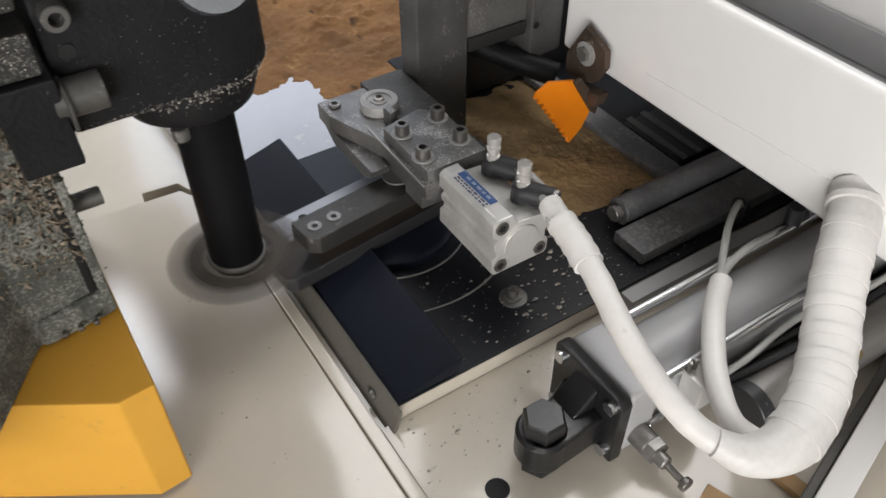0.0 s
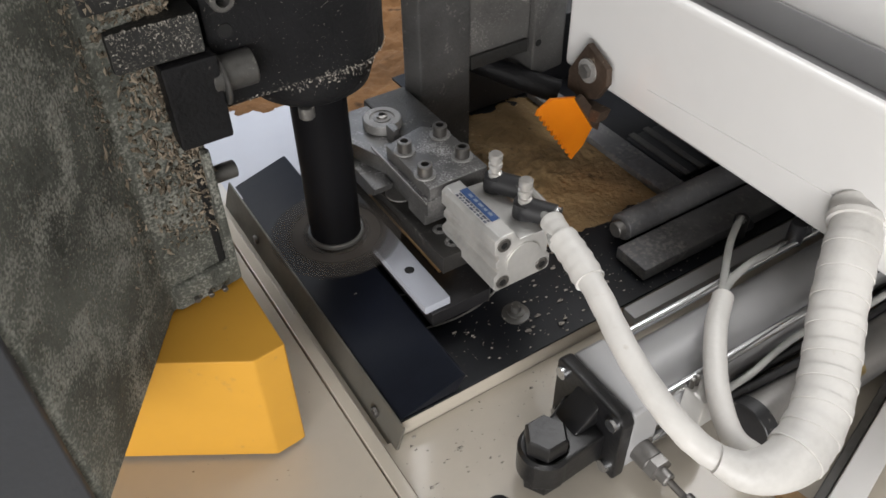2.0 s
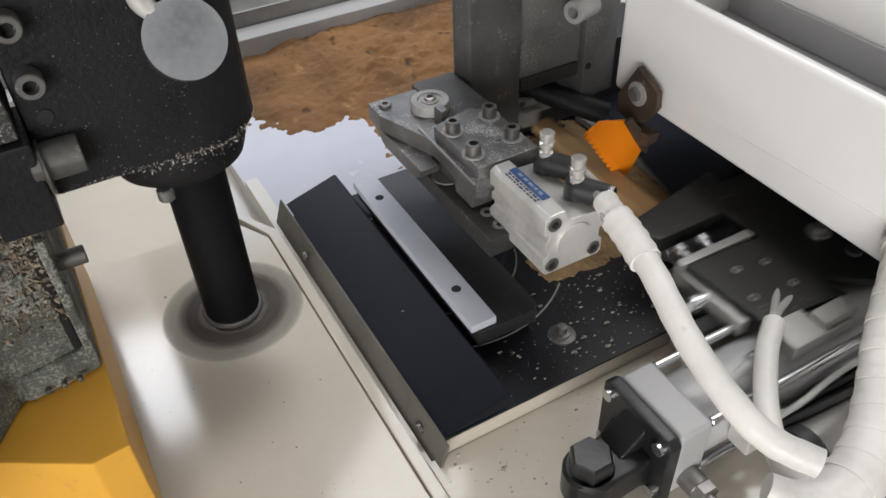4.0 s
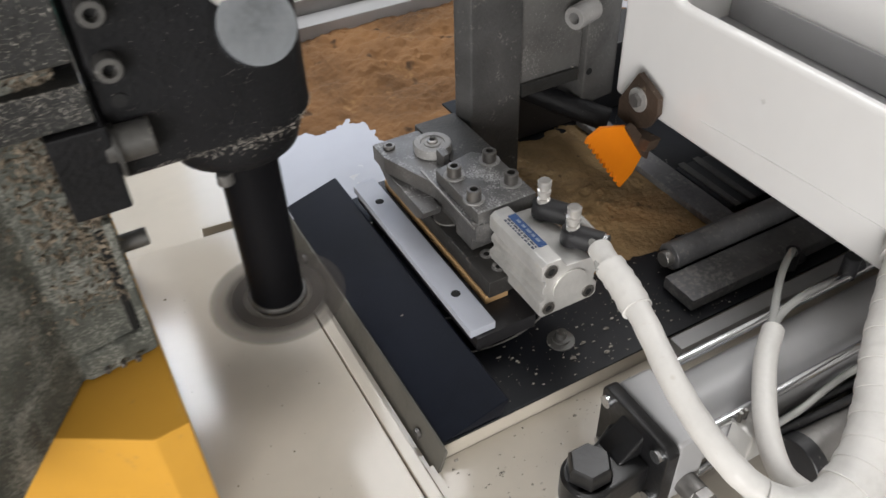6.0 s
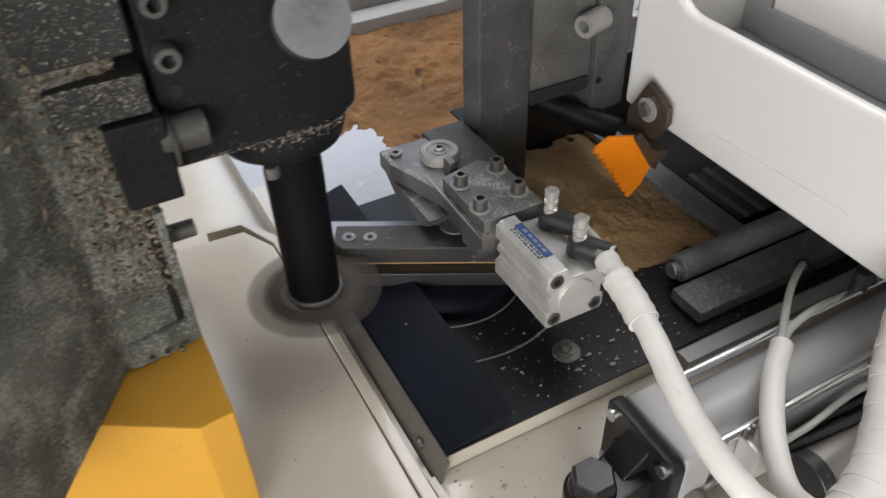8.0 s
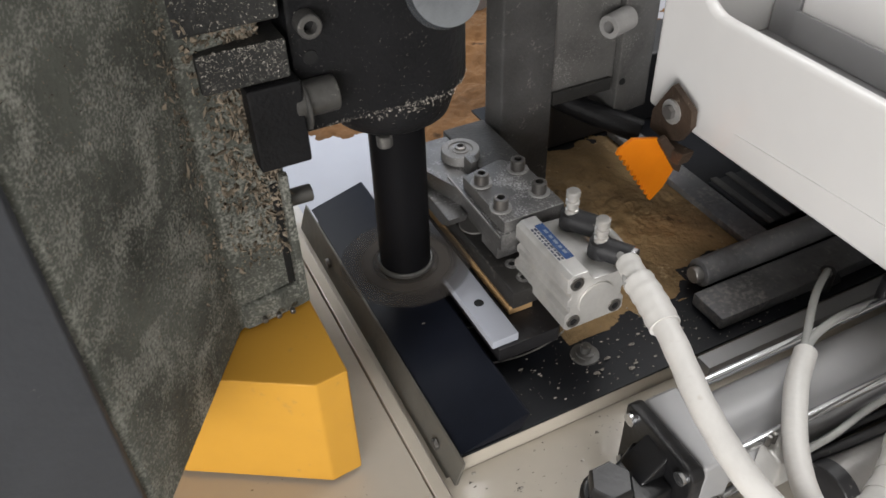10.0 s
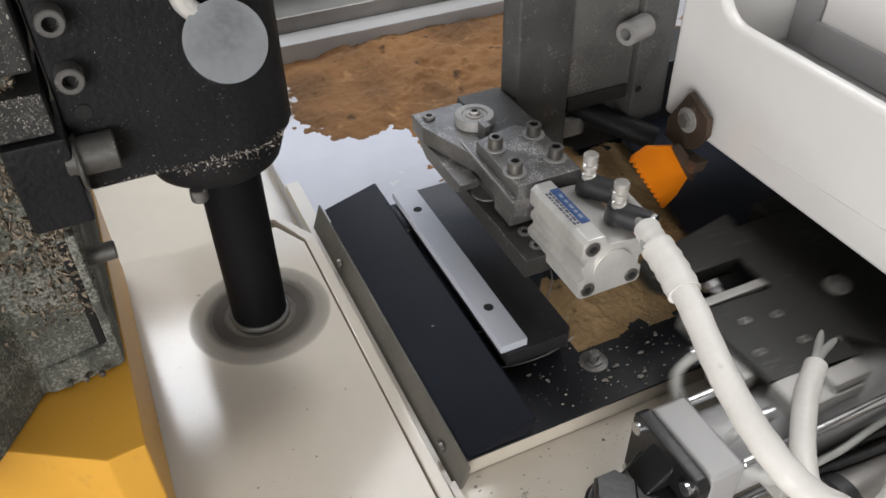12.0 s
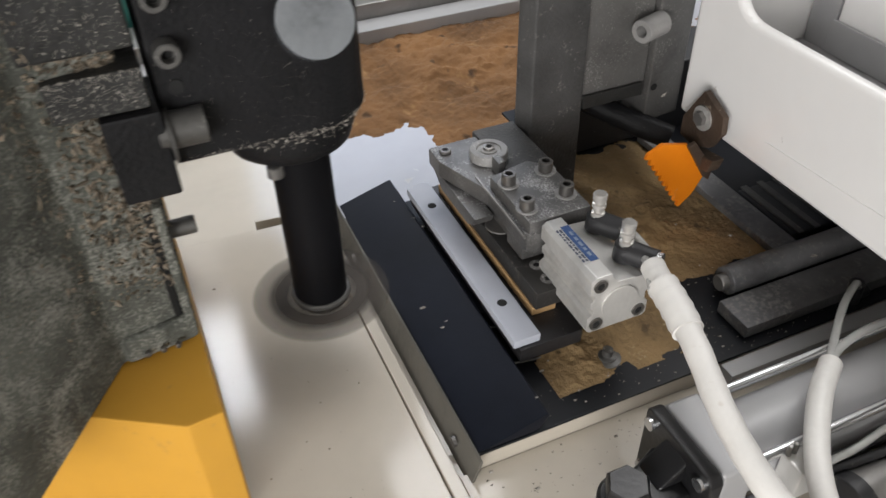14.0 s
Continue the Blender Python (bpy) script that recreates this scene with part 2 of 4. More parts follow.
def part(name, bm, material, parent=None, label="", smooth=35):
    me = bpy.data.meshes.new(name)
    bmesh.ops.recalc_face_normals(bm, faces=bm.faces)
    for fc in bm.faces:
        fc.smooth = smooth > 0
    for e in bm.edges:
        if len(e.link_faces) == 2 and e.calc_face_angle(0) > radians(smooth):
            e.smooth = False
    bm.normal_update()
    turned = weighted_normals(bm) if smooth > 0 and len(bm.faces) < 12000 else None
    bm.to_mesh(me)
    bm.free()
    if turned:
        me.normals_split_custom_set(turned)
    me.materials.append(material)
    ob = new(name, me)
    ob.parent = parent
    if label:
        tagged(ob, label)
    return ob


def join(*bms):
    out = bmesh.new()
    for b in bms:
        me = bpy.data.meshes.new("tmp")
        b.to_mesh(me)
        b.free()
        out.from_mesh(me)
        bpy.data.meshes.remove(me)
    return out


def moved(bm, m):
    bmesh.ops.transform(bm, matrix=m, verts=bm.verts)
    return bm


def block(x0, x1, y0, y1, z0, z1, bevel=0.0008, seg=2):
    bm = bmesh.new()
    bmesh.ops.create_cube(bm, size=1)
    bmesh.ops.transform(bm, matrix=Matrix.Translation(((x0 + x1) / 2, (y0 + y1) / 2, (z0 + z1) / 2)) @ Matrix.Diagonal((x1 - x0, y1 - y0, z1 - z0, 1)), verts=bm.verts)
    if bevel:
        bmesh.ops.bevel(bm, geom=bm.edges[:], offset=bevel, segments=seg, affect="EDGES", profile=0.5)
    return bm


def prism(pts, h0, h1, axis="z", bevel=0.0008, seg=2):
    """A polygon drawn out along an axis; pts are (x, y) for z, (y, z) for x, (x, z) for y."""
    bm = bmesh.new()
    put = {"z": lambda a, b, h: (a, b, h), "x": lambda a, b, h: (h, a, b), "y": lambda a, b, h: (a, h, b)}[axis]
    lo = [bm.verts.new(put(a, b, h0)) for a, b in pts]
    hi = [bm.verts.new(put(a, b, h1)) for a, b in pts]
    n = len(pts)
    bm.faces.new(lo)
    bm.faces.new(hi)
    for i in range(n):
        bm.faces.new((lo[i], lo[(i + 1) % n], hi[(i + 1) % n], hi[i]))
    bmesh.ops.recalc_face_normals(bm, faces=bm.faces)
    if bevel:
        bmesh.ops.bevel(bm, geom=bm.edges[:], offset=bevel, segments=seg, affect="EDGES", profile=0.5)
    return bm


def lathe(profile, at=(0, 0, 0), axis="z", n=32, ring=False):
    """(radius, height) pairs turned round an axis; ring closes the profile on itself."""
    bm = bmesh.new()
    rows = []
    for r, h in profile:
        if r < 1e-6:
            rows.append([bm.verts.new((0, 0, h))])
        else:
            rows.append([bm.verts.new((r * math.cos(2 * math.pi * k / n), r * math.sin(2 * math.pi * k / n), h)) for k in range(n)])
    pairs = list(zip(rows, rows[1:])) + ([(rows[-1], rows[0])] if ring else [])
    for a, b in pairs:
        for k in range(n):
            q = [a[k % len(a)], a[(k + 1) % len(a)], b[(k + 1) % len(b)], b[k % len(b)]]
            q = list(dict.fromkeys(q))
            if len(q) > 2:
                bm.faces.new(q)
    turn = {"z": Matrix(), "x": Matrix.Rotation(radians(90), 4, "Y"), "y": Matrix.Rotation(radians(-90), 4, "X")}[axis]
    bmesh.ops.transform(bm, matrix=Matrix.Translation(at) @ turn, verts=bm.verts)
    return bm


def rod(r, h0, h1, at=(0, 0, 0), axis="z", n=28, edge=0.0006):
    e = min(edge, r * 0.4, abs(h1 - h0) * 0.4)
    return lathe([(0, h0), (r - e, h0), (r, h0 + e), (r, h1 - e), (r - e, h1), (0, h1)], at, axis, n)


def spline(pts, per=8):
    P = [Vector(p) for p in pts]
    P = [P[0] * 2 - P[1]] + P + [P[-1] * 2 - P[-2]]
    out = []
    for i in range(1, len(P) - 2):
        for k in range(per):
            t = k / per
            a, b, c, d = P[i - 1:i + 3]
            out.append(0.5 * (2 * b + (c - a) * t + (2 * a - 5 * b + 4 * c - d) * t * t + (3 * b - a - 3 * c + d) * t ** 3))
    return out + [P[-2]]


def pipe(pts, radius, n=16, per=8, swell=None):
    """A round bar along a smooth line; swell(i) scales the radius station by station."""
    line = spline(pts, per) if per else [Vector(p) for p in pts]
    bm = bmesh.new()
    up = Vector((0.13, 0.31, 0.94))
    rings = []
    for i, p in enumerate(line):
        d = (line[min(i + 1, len(line) - 1)] - line[max(i - 1, 0)]).normalized()
        s = d.cross(up).normalized()
        up = s.cross(d).normalized()
        r = radius * (swell(i) if swell else 1)
        rings.append([bm.verts.new(p + r * (s * math.cos(2 * math.pi * k / n) + up * math.sin(2 * math.pi * k / n))) for k in range(n)])
    for a, b in zip(rings, rings[1:]):
        for k in range(n):
            bm.faces.new((a[k], a[(k + 1) % n], b[(k + 1) % n], b[k]))
    bm.faces.new(rings[0])
    bm.faces.new(rings[-1])
    return bm


def socket_screw(parent, x, y, z, r=0.005, h=0.006, axis="z", material=None):
    m = {"z": Matrix.Translation((x, y, z)), "x": Matrix.Translation((x, y, z)) @ Matrix.Rotation(radians(90), 4, "Y"),
         "y": Matrix.Translation((x, y, z)) @ Matrix.Rotation(radians(90), 4, "X"), "-x": Matrix.Translation((x, y, z)) @ Matrix.Rotation(radians(-90), 4, "Y")}[axis]
    s = part("screw", moved(lathe([(0, 0), (r, 0), (r, h - 0.0006), (r - 0.0006, h), (r * 0.55, h), (r * 0.55, h * 0.45), (0, h * 0.45)], n=24), m), material or BOLT, parent)
    part("socket", moved(lathe([(0, h * 0.45), (r * 0.54, h * 0.45 + 0.0002), (0, h * 0.45 + 0.0003)], n=6), m), HOLE_SHADE, s)
    return s


def hex_bolt(parent, x, y, z, r, h, material=None, name="hex_bolt"):
    bm = lathe([(0, 0), (r * 0.95, 0), (r, h * 0.1), (r, h * 0.82), (r * 0.86, h), (0, h)], (x, y, z), n=6)
    return part(name, bm, material or RUBBER, parent)


def heap(x0, x1, y0, y1, z, height, seed, nx=70, ny=70, rough=0.004, scale=60, spread=0.55):
    """Loose stuff on the level z: thin and ragged at its rim, uneven on top."""
    bm = bmesh.new()
    grid = []
    for i in range(nx + 1):
        row = []
        for j in range(ny + 1):
            u, v = i / nx, j / ny
            x, y = x0 + (x1 - x0) * u, y0 + (y1 - y0) * v
            e = min(u, 1 - u, v, 1 - v) * 2
            q = Vector((x * scale * 0.3 + seed, y * scale * 0.3, seed))
            mask = e * 1.9 - 0.28 + spread * noise.noise(q) + 0.14 * noise.noise(q * 4.7) + 0.07 * noise.noise(q * 13.0)
            mask = max(-0.25, min(1.0, mask))
            hz = height * mask * (0.75 + 0.4 * noise.noise(q * 1.7))
            hz += rough * noise.fractal(Vector((x * scale, y * scale, seed)), 1.0, 2.0, 5) * max(0.15, mask)
            row.append(bm.verts.new((x, y, z + max(hz, -0.004))))
        grid.append(row)
    for i in range(nx):
        for j in range(ny):
            if max(grid[a][b].co.z for a in (i, i + 1) for b in (j, j + 1)) > z - 0.0015:
                bm.faces.new((grid[i][j], grid[i + 1][j], grid[i + 1][j + 1], grid[i][j + 1]))
    body, todo = set(), [grid[nx // 2][ny // 2]]
    while todo:
        v = todo.pop()
        if v not in body:
            body.add(v)
            todo += [w for e in v.link_edges for w in e.verts]
    bmesh.ops.delete(bm, geom=[v for v in bm.verts if v not in body], context="VERTS")
    return bm


def flakes(n, x0, x1, y0, y1, z, r0, r1, seed, away=None):
    """Small chips strewn over a level."""
    rnd = random.Random(seed)
    bm = bmesh.new()
    while n:
        x, y = rnd.uniform(x0, x1), rnd.uniform(y0, y1)
        if away and away(x, y):
            continue
        n -= 1
        r, a = r0 + (r1 - r0) * rnd.random() ** 3, rnd.random() * 6.3
        k = rnd.randint(3, 5)
        vs = [bm.verts.new((x + r * rnd.uniform(0.5, 1) * math.cos(a + 6.283 * i / k) * 1.5, y + r * rnd.uniform(0.4, 1) * math.sin(a + 6.283 * i / k), z + rnd.random() * r * 0.5)) for i in range(k)]
        tip = bm.verts.new((x, y, z + r * 0.7))
        for i in range(k):
            bm.faces.new((vs[i], vs[(i + 1) % k], tip))
    return bm


# ---- the room round the machine ----
def room():
    def slab(name, label, mat, *b):
        return tagged(part(name, block(*b, bevel=0), mat), label, "wall" if "wall" in name else name, kind="structure")
    slab("floor", "grey concrete workshop floor under the machine", CONCRETE, -2.4, 2.9, -1.9, 2.4, -0.95, -0.9)
    slab("ceiling", "pale painted workshop ceiling", ROOM, -2.4, 2.9, -1.9, 2.4, 1.6, 1.65)
    slab("wall_west", "pale painted workshop wall", ROOM, -2.4, -2.35, -1.9, 2.4, -0.9, 1.6)
    slab("wall_east", "pale painted workshop wall", ROOM, 2.85, 2.9, -1.9, 2.4, -0.9, 1.6)
    slab("wall_south", "pale painted workshop wall", ROOM, -2.35, 2.85, -1.9, -1.85, -0.9, 1.6)
    slab("wall_north", "pale painted workshop wall", ROOM, -2.35, 2.85, 2.35, 2.4, -0.9, 1.6)


room()


# ---- machine bed ----
def bed():
    tagged(part("machine_bed", block(-0.6, 1.2, -0.05, 0.84, -0.09, -0.031, 0.003), BEIGE), "beige enamelled machine bed dusted with sawdust", "machine bed", kind="structure")
    top = thing("machine_table", "beige enamelled table with a raised rim, lightly dusted", "machine table", kind="structure")
    part("table_plate", prism([(-0.5, -0.04), (0.104, -0.04), (0.104, 0.51), (0.088, 0.54), (-0.5, 0.575)], -0.03, 0.0, bevel=0.0015), BEIGE, top)
    part("rim", prism([(0.1045, -0.04), (0.1128, -0.04), (0.1128, 0.513), (0.092, 0.551), (0.06, 0.553), (0.06, 0.549), (0.0885, 0.5465), (0.1045, 0.5105)], -0.03, 0.0022, bevel=0.0009), BEIGE, top)
    part("front_plate", block(0.1132, 0.62, -0.04, 0.2543, -0.03, 0.0, 0.0008), BEIGE, top)
    part("gap_strip", block(0.1131, 0.1250, 0.2530, 0.60, -0.03, -0.0035, 0.0005), BEIGE, top)
    part("bolt_hole", lathe([(0, 0.0003), (0.0062, 0.0006), (0.0072, 0.0002)], (0.1493, 0.1836, 0.0), n=28), HOLE_SHADE, top)
    tagged(part("rear_deck", block(0.113, 0.9, 0.53, 0.835, -0.0305, -0.012, 0.002), DECK), "pale glossy sheet deck behind the work area", "deck", kind="structure")
    return top


bed()


def back_rail():
    r = thing("rear_rail", "grey steel rail along the back of the bed", "rail")
    part("lower_step", block(-0.3, 0.95, 0.838, 0.87, -0.03, 0.012, 0.002), GREY_PAINT, r)
    part("upper_bar", block(-0.3, 0.95, 0.8705, 0.93, -0.03, 0.03, 0.003), STEEL, r)
    w = tagged(part("machine_cover_panel", block(-0.3, 0.95, 0.96, 0.975, -0.09, 0.115, 0.002), GREEN), "dark green painted cover panel behind the rail", "panel")
    part("foot", block(-0.3, 0.95, 0.93, 1.0, -0.09, -0.05, 0.002), GREEN, w)


back_rail()


CENTRE = (0.2015, 0.3967)


def guard_plate():
    g = thing("chip_guard", "black painted folded sheet-metal chip guard beside the turntable", "guard plate")
    part("base_sheet", prism([(0.1255, 0.2535), (0.62, 0.2535), (0.62, 0.60), (0.316, 0.60), (0.316, 0.505), (0.1255, 0.505)], 0.0136, 0.016, bevel=0.0006), BLACK, g, "black sheet strewn with chips")
    part("support_ledge", block(0.1262, 0.62, 0.2545, 0.268, -0.002, 0.0134, 0.0008), BEIGE, g, "beige ledge under the sheet")
    part("folded_cover", prism([(0.126, 0.0165), (0.171, 0.0295), (0.1725, 0.029), (0.1725, 0.0265), (0.166, 0.0165)], 0.254, 0.522, "y", 0.0008), BLACK_CLEAN, g, "clean bluish-black sloping cover")
    part("side_flange", prism([(0.1168, -0.004), (0.1190, -0.004), (0.1255, 0.0162), (0.1252, 0.0178), (0.1238, 0.0170)], 0.247, 0.529, "y", 0.0004), FLANGE, g, "bare grey metal flange")
    for y in (0.275, 0.465):
        part("screw", lathe([(0, 0.0), (0.0034, -0.0002), (0.0036, 0.0022), (0, 0.0026)], (0.1178, y, 0.006), "x", 20), BOLT, g)
    part("stud", lathe([(0, 0), (0.0095, 0), (0.0095, 0.0012), (0.006, 0.002), (0.006, 0.0035), (0.0035, 0.004), (0.0035, 0.009), (0, 0.0095)], (0.2345, 0.2865, 0.016), n=24), STEEL_DARK, g)
    for r, a0, a1 in ((0.0915, -108, -48), (0.0575, -118, -20)):
        arc = [(CENTRE[0] + r * math.cos(radians(a0 + (a1 - a0) * k / 16)), CENTRE[1] + r * math.sin(radians(a0 + (a1 - a0) * k / 16)), 0.0162) for k in range(17)]
        part("bearing_rim", pipe(arc, 0.0007, 8, 0), STEEL, g, "thin bright strip along the arm's edge of the bearing ring")
    return g


guard_plate()

# ---- turntable with the work ----

def turntable():
    t = thing("turntable_jig", "black steel turning jig holding a white template", "turning jig", pose(*CENTRE, 0.0165))
    part("hub", lathe([(0, 0), (0.050, 0), (0.050, 0.006), (0.046, 0.008), (0, 0.008)], n=48), BLACK_CLEAN, t)
    part("jig_block", prism([(-0.0245, -0.097), (0.020, -0.097), (0.0245, -0.092), (0.0245, 0.086), (0.020, 0.092), (-0.0245, 0.092)], 0.0083, 0.020, bevel=0.001), JIGSTEEL, t)
    tp = part("template", prism([(-0.028, -0.0945), (-0.009, -0.0945), (-0.009, 0.0885), (-0.0125, 0.0915), (-0.028, 0.0885)], 0.0203, 0.0267, bevel=0.0007), TEMPLATE, t, "white plastic template with two holes")
    for y in (-0.059, 0.0595):
        part("hole", lathe([(0, 0.0268), (0.0028, 0.0269), (0.0034, 0.0267)], (-0.0187, y, 0), n=20), HOLE_SHADE, tp)
    return t


JIG = turntable()


def press_bar():
    b = thing("press_bar", "dark dusty steel bar pressing the strip on the jig", "press bar", pose(*CENTRE, 0.0165))
    part("bar", prism([(-0.0032, -0.0765), (0.016, -0.0765), (0.0225, -0.070), (0.0225, 0.074), (0.016, 0.081), (-0.0032, 0.081)], 0.0284, 0.0425, bevel=0.0011), PAD, b)
    for y in (-0.066, -0.051, 0.047, 0.062):
        w = part("screw_seat", lathe([(0.0022, 0), (0.0048, 0), (0.0048, 0.0006), (0.0022, 0.0006)], (0.0105, y, 0.0427), n=22, ring=True), CLAMP, b)
        part("socket", lathe([(0, 0.0002), (0.0022, 0.0003), (0, 0.0004)], (0.0105, y, 0.0427), n=12), HOLE_SHADE, w)
    return b


PRESS = press_bar()


def strip(at, cut):
    """cut: what the cutter has already taken off the sides and ends."""
    w = thing("wood_strip", "narrow machined wooden strip clamped on the jig" if cut else "thin pale brown raw wooden strip for machining", "wood strip", at, group="work strips")
    part("blank", prism([(-0.0085 + cut, -0.072 + 2 * cut), (0.0095 - cut, -0.072 + 2 * cut), (0.0095 - cut, 0.083 - cut), (0.0065 - cut, 0.086 - cut), (-0.0085 + cut, 0.083 - cut)], 0.0, 0.0075, bevel=0.0006), WOOD, w)
    return w


STRIPS = [strip(pose(0.2065 + 0.01 * k, 0.394, 0.037), (0.003, 0.0, 0.0)[k]) for k in range(3)]


# ---- clamp ----
def clamp():
    c = thing("pneumatic_clamp", "dusty steel clamp arm with a small aluminium air cylinder", "clamp", pose(0, 0, 0))
    part("arm", prism([(0.187, 0.470), (0.187, 0.450), (0.2035, 0.402), (0.2035, 0.346), (0.226, 0.346), (0.226, 0.470)], 0.0725, 0.0862, bevel=0.0012), CLAMP, c)
    part("web", block(0.208, 0.224, 0.3755, 0.452, 0.0605, 0.0723, 0.0012), STEEL_DARK, c)
    part("front_leg", block(0.2045, 0.226, 0.3525, 0.3750, 0.0605, 0.0723, 0.0012), CLAMP, c)
    part("fork", prism([(0.392, 0.0723), (0.394, 0.066), (0.404, 0.0600), (0.450, 0.0600), (0.468, 0.0723)], 0.1885, 0.2035, "x", 0.0012), CLAMP, c)
    part("pivot", rod(0.011, 0.0593, 0.0605, (0.2095, 0.394, 0), n=28), STEEL, c)
    part("edge_strip", prism([(0.346, 0.0845), (0.420, 0.0858), (0.420, 0.0875), (0.346, 0.0862)], 0.2018, 0.2033, "x", 0.0003), STEEL, c, "thin bright strip along the arm's edge")
    part("top_plate", prism([(0.206, 0.347), (0.2515, 0.347), (0.2515, 0.400), (0.238, 0.412), (0.206, 0.405)], 0.070, 0.0955, bevel=0.0012), CLAMP, c)
    for x, y in ((0.2135, 0.3915), (0.2435, 0.3945), (0.2425, 0.3648), (0.2115, 0.3615)):
        part("washer", lathe([(0.0052, 0), (0.0076, 0), (0.0074, 0.001), (0.0052, 0.001)], (x, y, 0.0957), n=24, ring=True), ROLLER, c)
        socket_screw(c, x, y, 0.0958, 0.0050, 0.0085)
    r = part("roller", lathe([(0, 0.0), (0.0138, 0.0), (0.0142, 0.001), (0.0142, 0.0062), (0.0134, 0.0072), (0.0092, 0.0072), (0.0086, 0.0062), (0.0062, 0.0062), (0.0062, 0.0070), (0.0046, 0.0074), (0, 0.0074)], (0.2222, 0.4395, 0.0864), n=40), ROLLER, c, "pale dusty guide roller")
    part("roller_screw", lathe([(0, 0), (0.0042, 0), (0.0040, 0.0016), (0.0024, 0.002), (0.0024, 0.0008), (0, 0.0008)], (0.2222, 0.4395, 0.0939), n=24), BOLT, r)
    part("roller_bore", lathe([(0, 0.0), (0.0023, 0.0001), (0, 0.0002)], (0.2222, 0.4395, 0.0948), n=12), HOLE_SHADE, r)
    part("stop_tab", prism([(0.2165, 0.4235), (0.2225, 0.4250), (0.2225, 0.4140), (0.2165, 0.4120)], 0.0866, 0.0985, bevel=0.001), CLAMP, c, "small upright stop beside the roller")
    socket_screw(c, 0.196, 0.459, 0.0868, 0.0045, 0.002)
    # carrier that ties the arm to the column
    part("carrier", block(0.2265, 0.262, 0.418, 0.478, 0.058, 0.0865, 0.0015), COLUMN, c)
    cy = part("air_cylinder", prism([(0.2150, 0.0545), (0.2540, 0.0545), (0.2562, 0.0570), (0.2562, 0.0660), (0.2535, 0.0690), (0.2535, 0.0750), (0.2562, 0.0770), (0.2562, 0.0830), (0.2490, 0.0900), (0.2310, 0.0915), (0.2285, 0.0945), (0.2265, 0.0995),
        (0.2160, 0.0995), (0.2125, 0.0970), (0.2125, 0.0868), (0.2158, 0.0845), (0.2158, 0.0810), (0.2138, 0.0795), (0.2138, 0.0750), (0.2158, 0.0735), (0.2158, 0.0695), (0.2125, 0.0675), (0.2125, 0.0570)], 0.284, 0.3445, "y", 0.0006), ALU, c, "pale aluminium compact air cylinder")
    part("end_cap", lathe([(0, 0), (0.0125, 0), (0.0125, 0.0012), (0.0110, 0.002), (0, 0.002)], (0.2340, 0.2845, 0.0745), "y", 40), ALU, cy)
    cy.children[-1].data.transform(Matrix.Translation((0, -0.002, 0)))
    for x, z in ((0.2187, 0.0925), (0.2495, 0.0615), (0.2187, 0.0615)):
        part("screw_hole", lathe([(0.0026, 0.0), (0.0046, 0.0), (0.0046, 0.0012), (0.0026, 0.0012)], (x, 0.2828, z), "y", 24, True), BOLT, cy)
        part("recess", lathe([(0, 0.0005), (0.0028, 0.0005), (0, 0.0007)], (x, 0.2828, z), "y", 16), HOLE_SHADE, cy)
    part("label", block(0.2150, 0.2262, 0.298, 0.337, 0.0996, 0.0999, 0), ALU, cy, "printed type label")
    part("label_stripe", block(0.2200, 0.2258, 0.2985, 0.3345, 0.1000, 0.1003, 0), LABEL_BLUE, cy, "blue printed stripe")
    for k, (w, at) in enumerate(((0.0036, 0.303), (0.0026, 0.3085), (0.0040, 0.313), (0.0030, 0.319), (0.0036, 0.3245))):
        part("label_mark", block(0.2222, 0.2240, at, at + w, 0.1003, 0.1005, 0), LABEL_GREY, cy)
    dice = random.Random(8)
    for row in range(2):
        at = 0.2995
        while at < 0.331:
            w = dice.uniform(0.0012, 0.0042)
            part("label_bar", block(0.2180 - 0.0022 * row, 0.2193 - 0.0022 * row, at, at + w, 0.0999, 0.1001, 0), LABEL_INK, cy)
            at += w + 0.0012
    for o in [cy] + list(cy.children):
        o.data.transform(Matrix.Translation((0.0003, -0.0005, -0.0034)))
    for y, long in ((0.3325, 0.018), (0.3005, 0.020)):
        ex, ey = 0.2468 + 0.55 * long, y - 0.83 * long
        v = part("speed_controller", join(lathe([(0, 0), (0.0076, 0), (0.0076, 0.004), (0.0072, 0.005), (0.0070, 0.0105), (0, 0.0105)], (0.2468, y, 0.0885), n=20), pipe([(0.2468, y, 0.0938), (ex, ey, 0.0935)], 0.0076, 20, 0)), RUBBER, c, "black air speed controller with a clear knob")
        part("collar", pipe([(ex, ey, 0.0935), (ex + 0.0016, ey - 0.0025, 0.0935)], 0.0068, 20, 0), CHROME, v)
        part("knob", lathe([(0, 0), (0.0044, 0), (0.0044, 0.003), (0.0030, 0.0036), (0.0030, 0.0066), (0.0046, 0.0072), (0.0046, 0.0095), (0.0034, 0.0102), (0.0034, 0.0125), (0.0046, 0.013), (0.0046, 0.0165), (0.0038, 0.0172), (0, 0.0172)], (0.2468, y, 0.0990), n=20), KNOB, v)
    part("link_tube", pipe([(0.2539, 0.3190, 0.0965), (0.2570, 0.3120, 0.0970), (0.2570, 0.3000, 0.0970), (0.2560, 0.2880, 0.0966)], 0.003, 10, 6), TUBE, c)
    return c


CLAMP_THING = clamp()


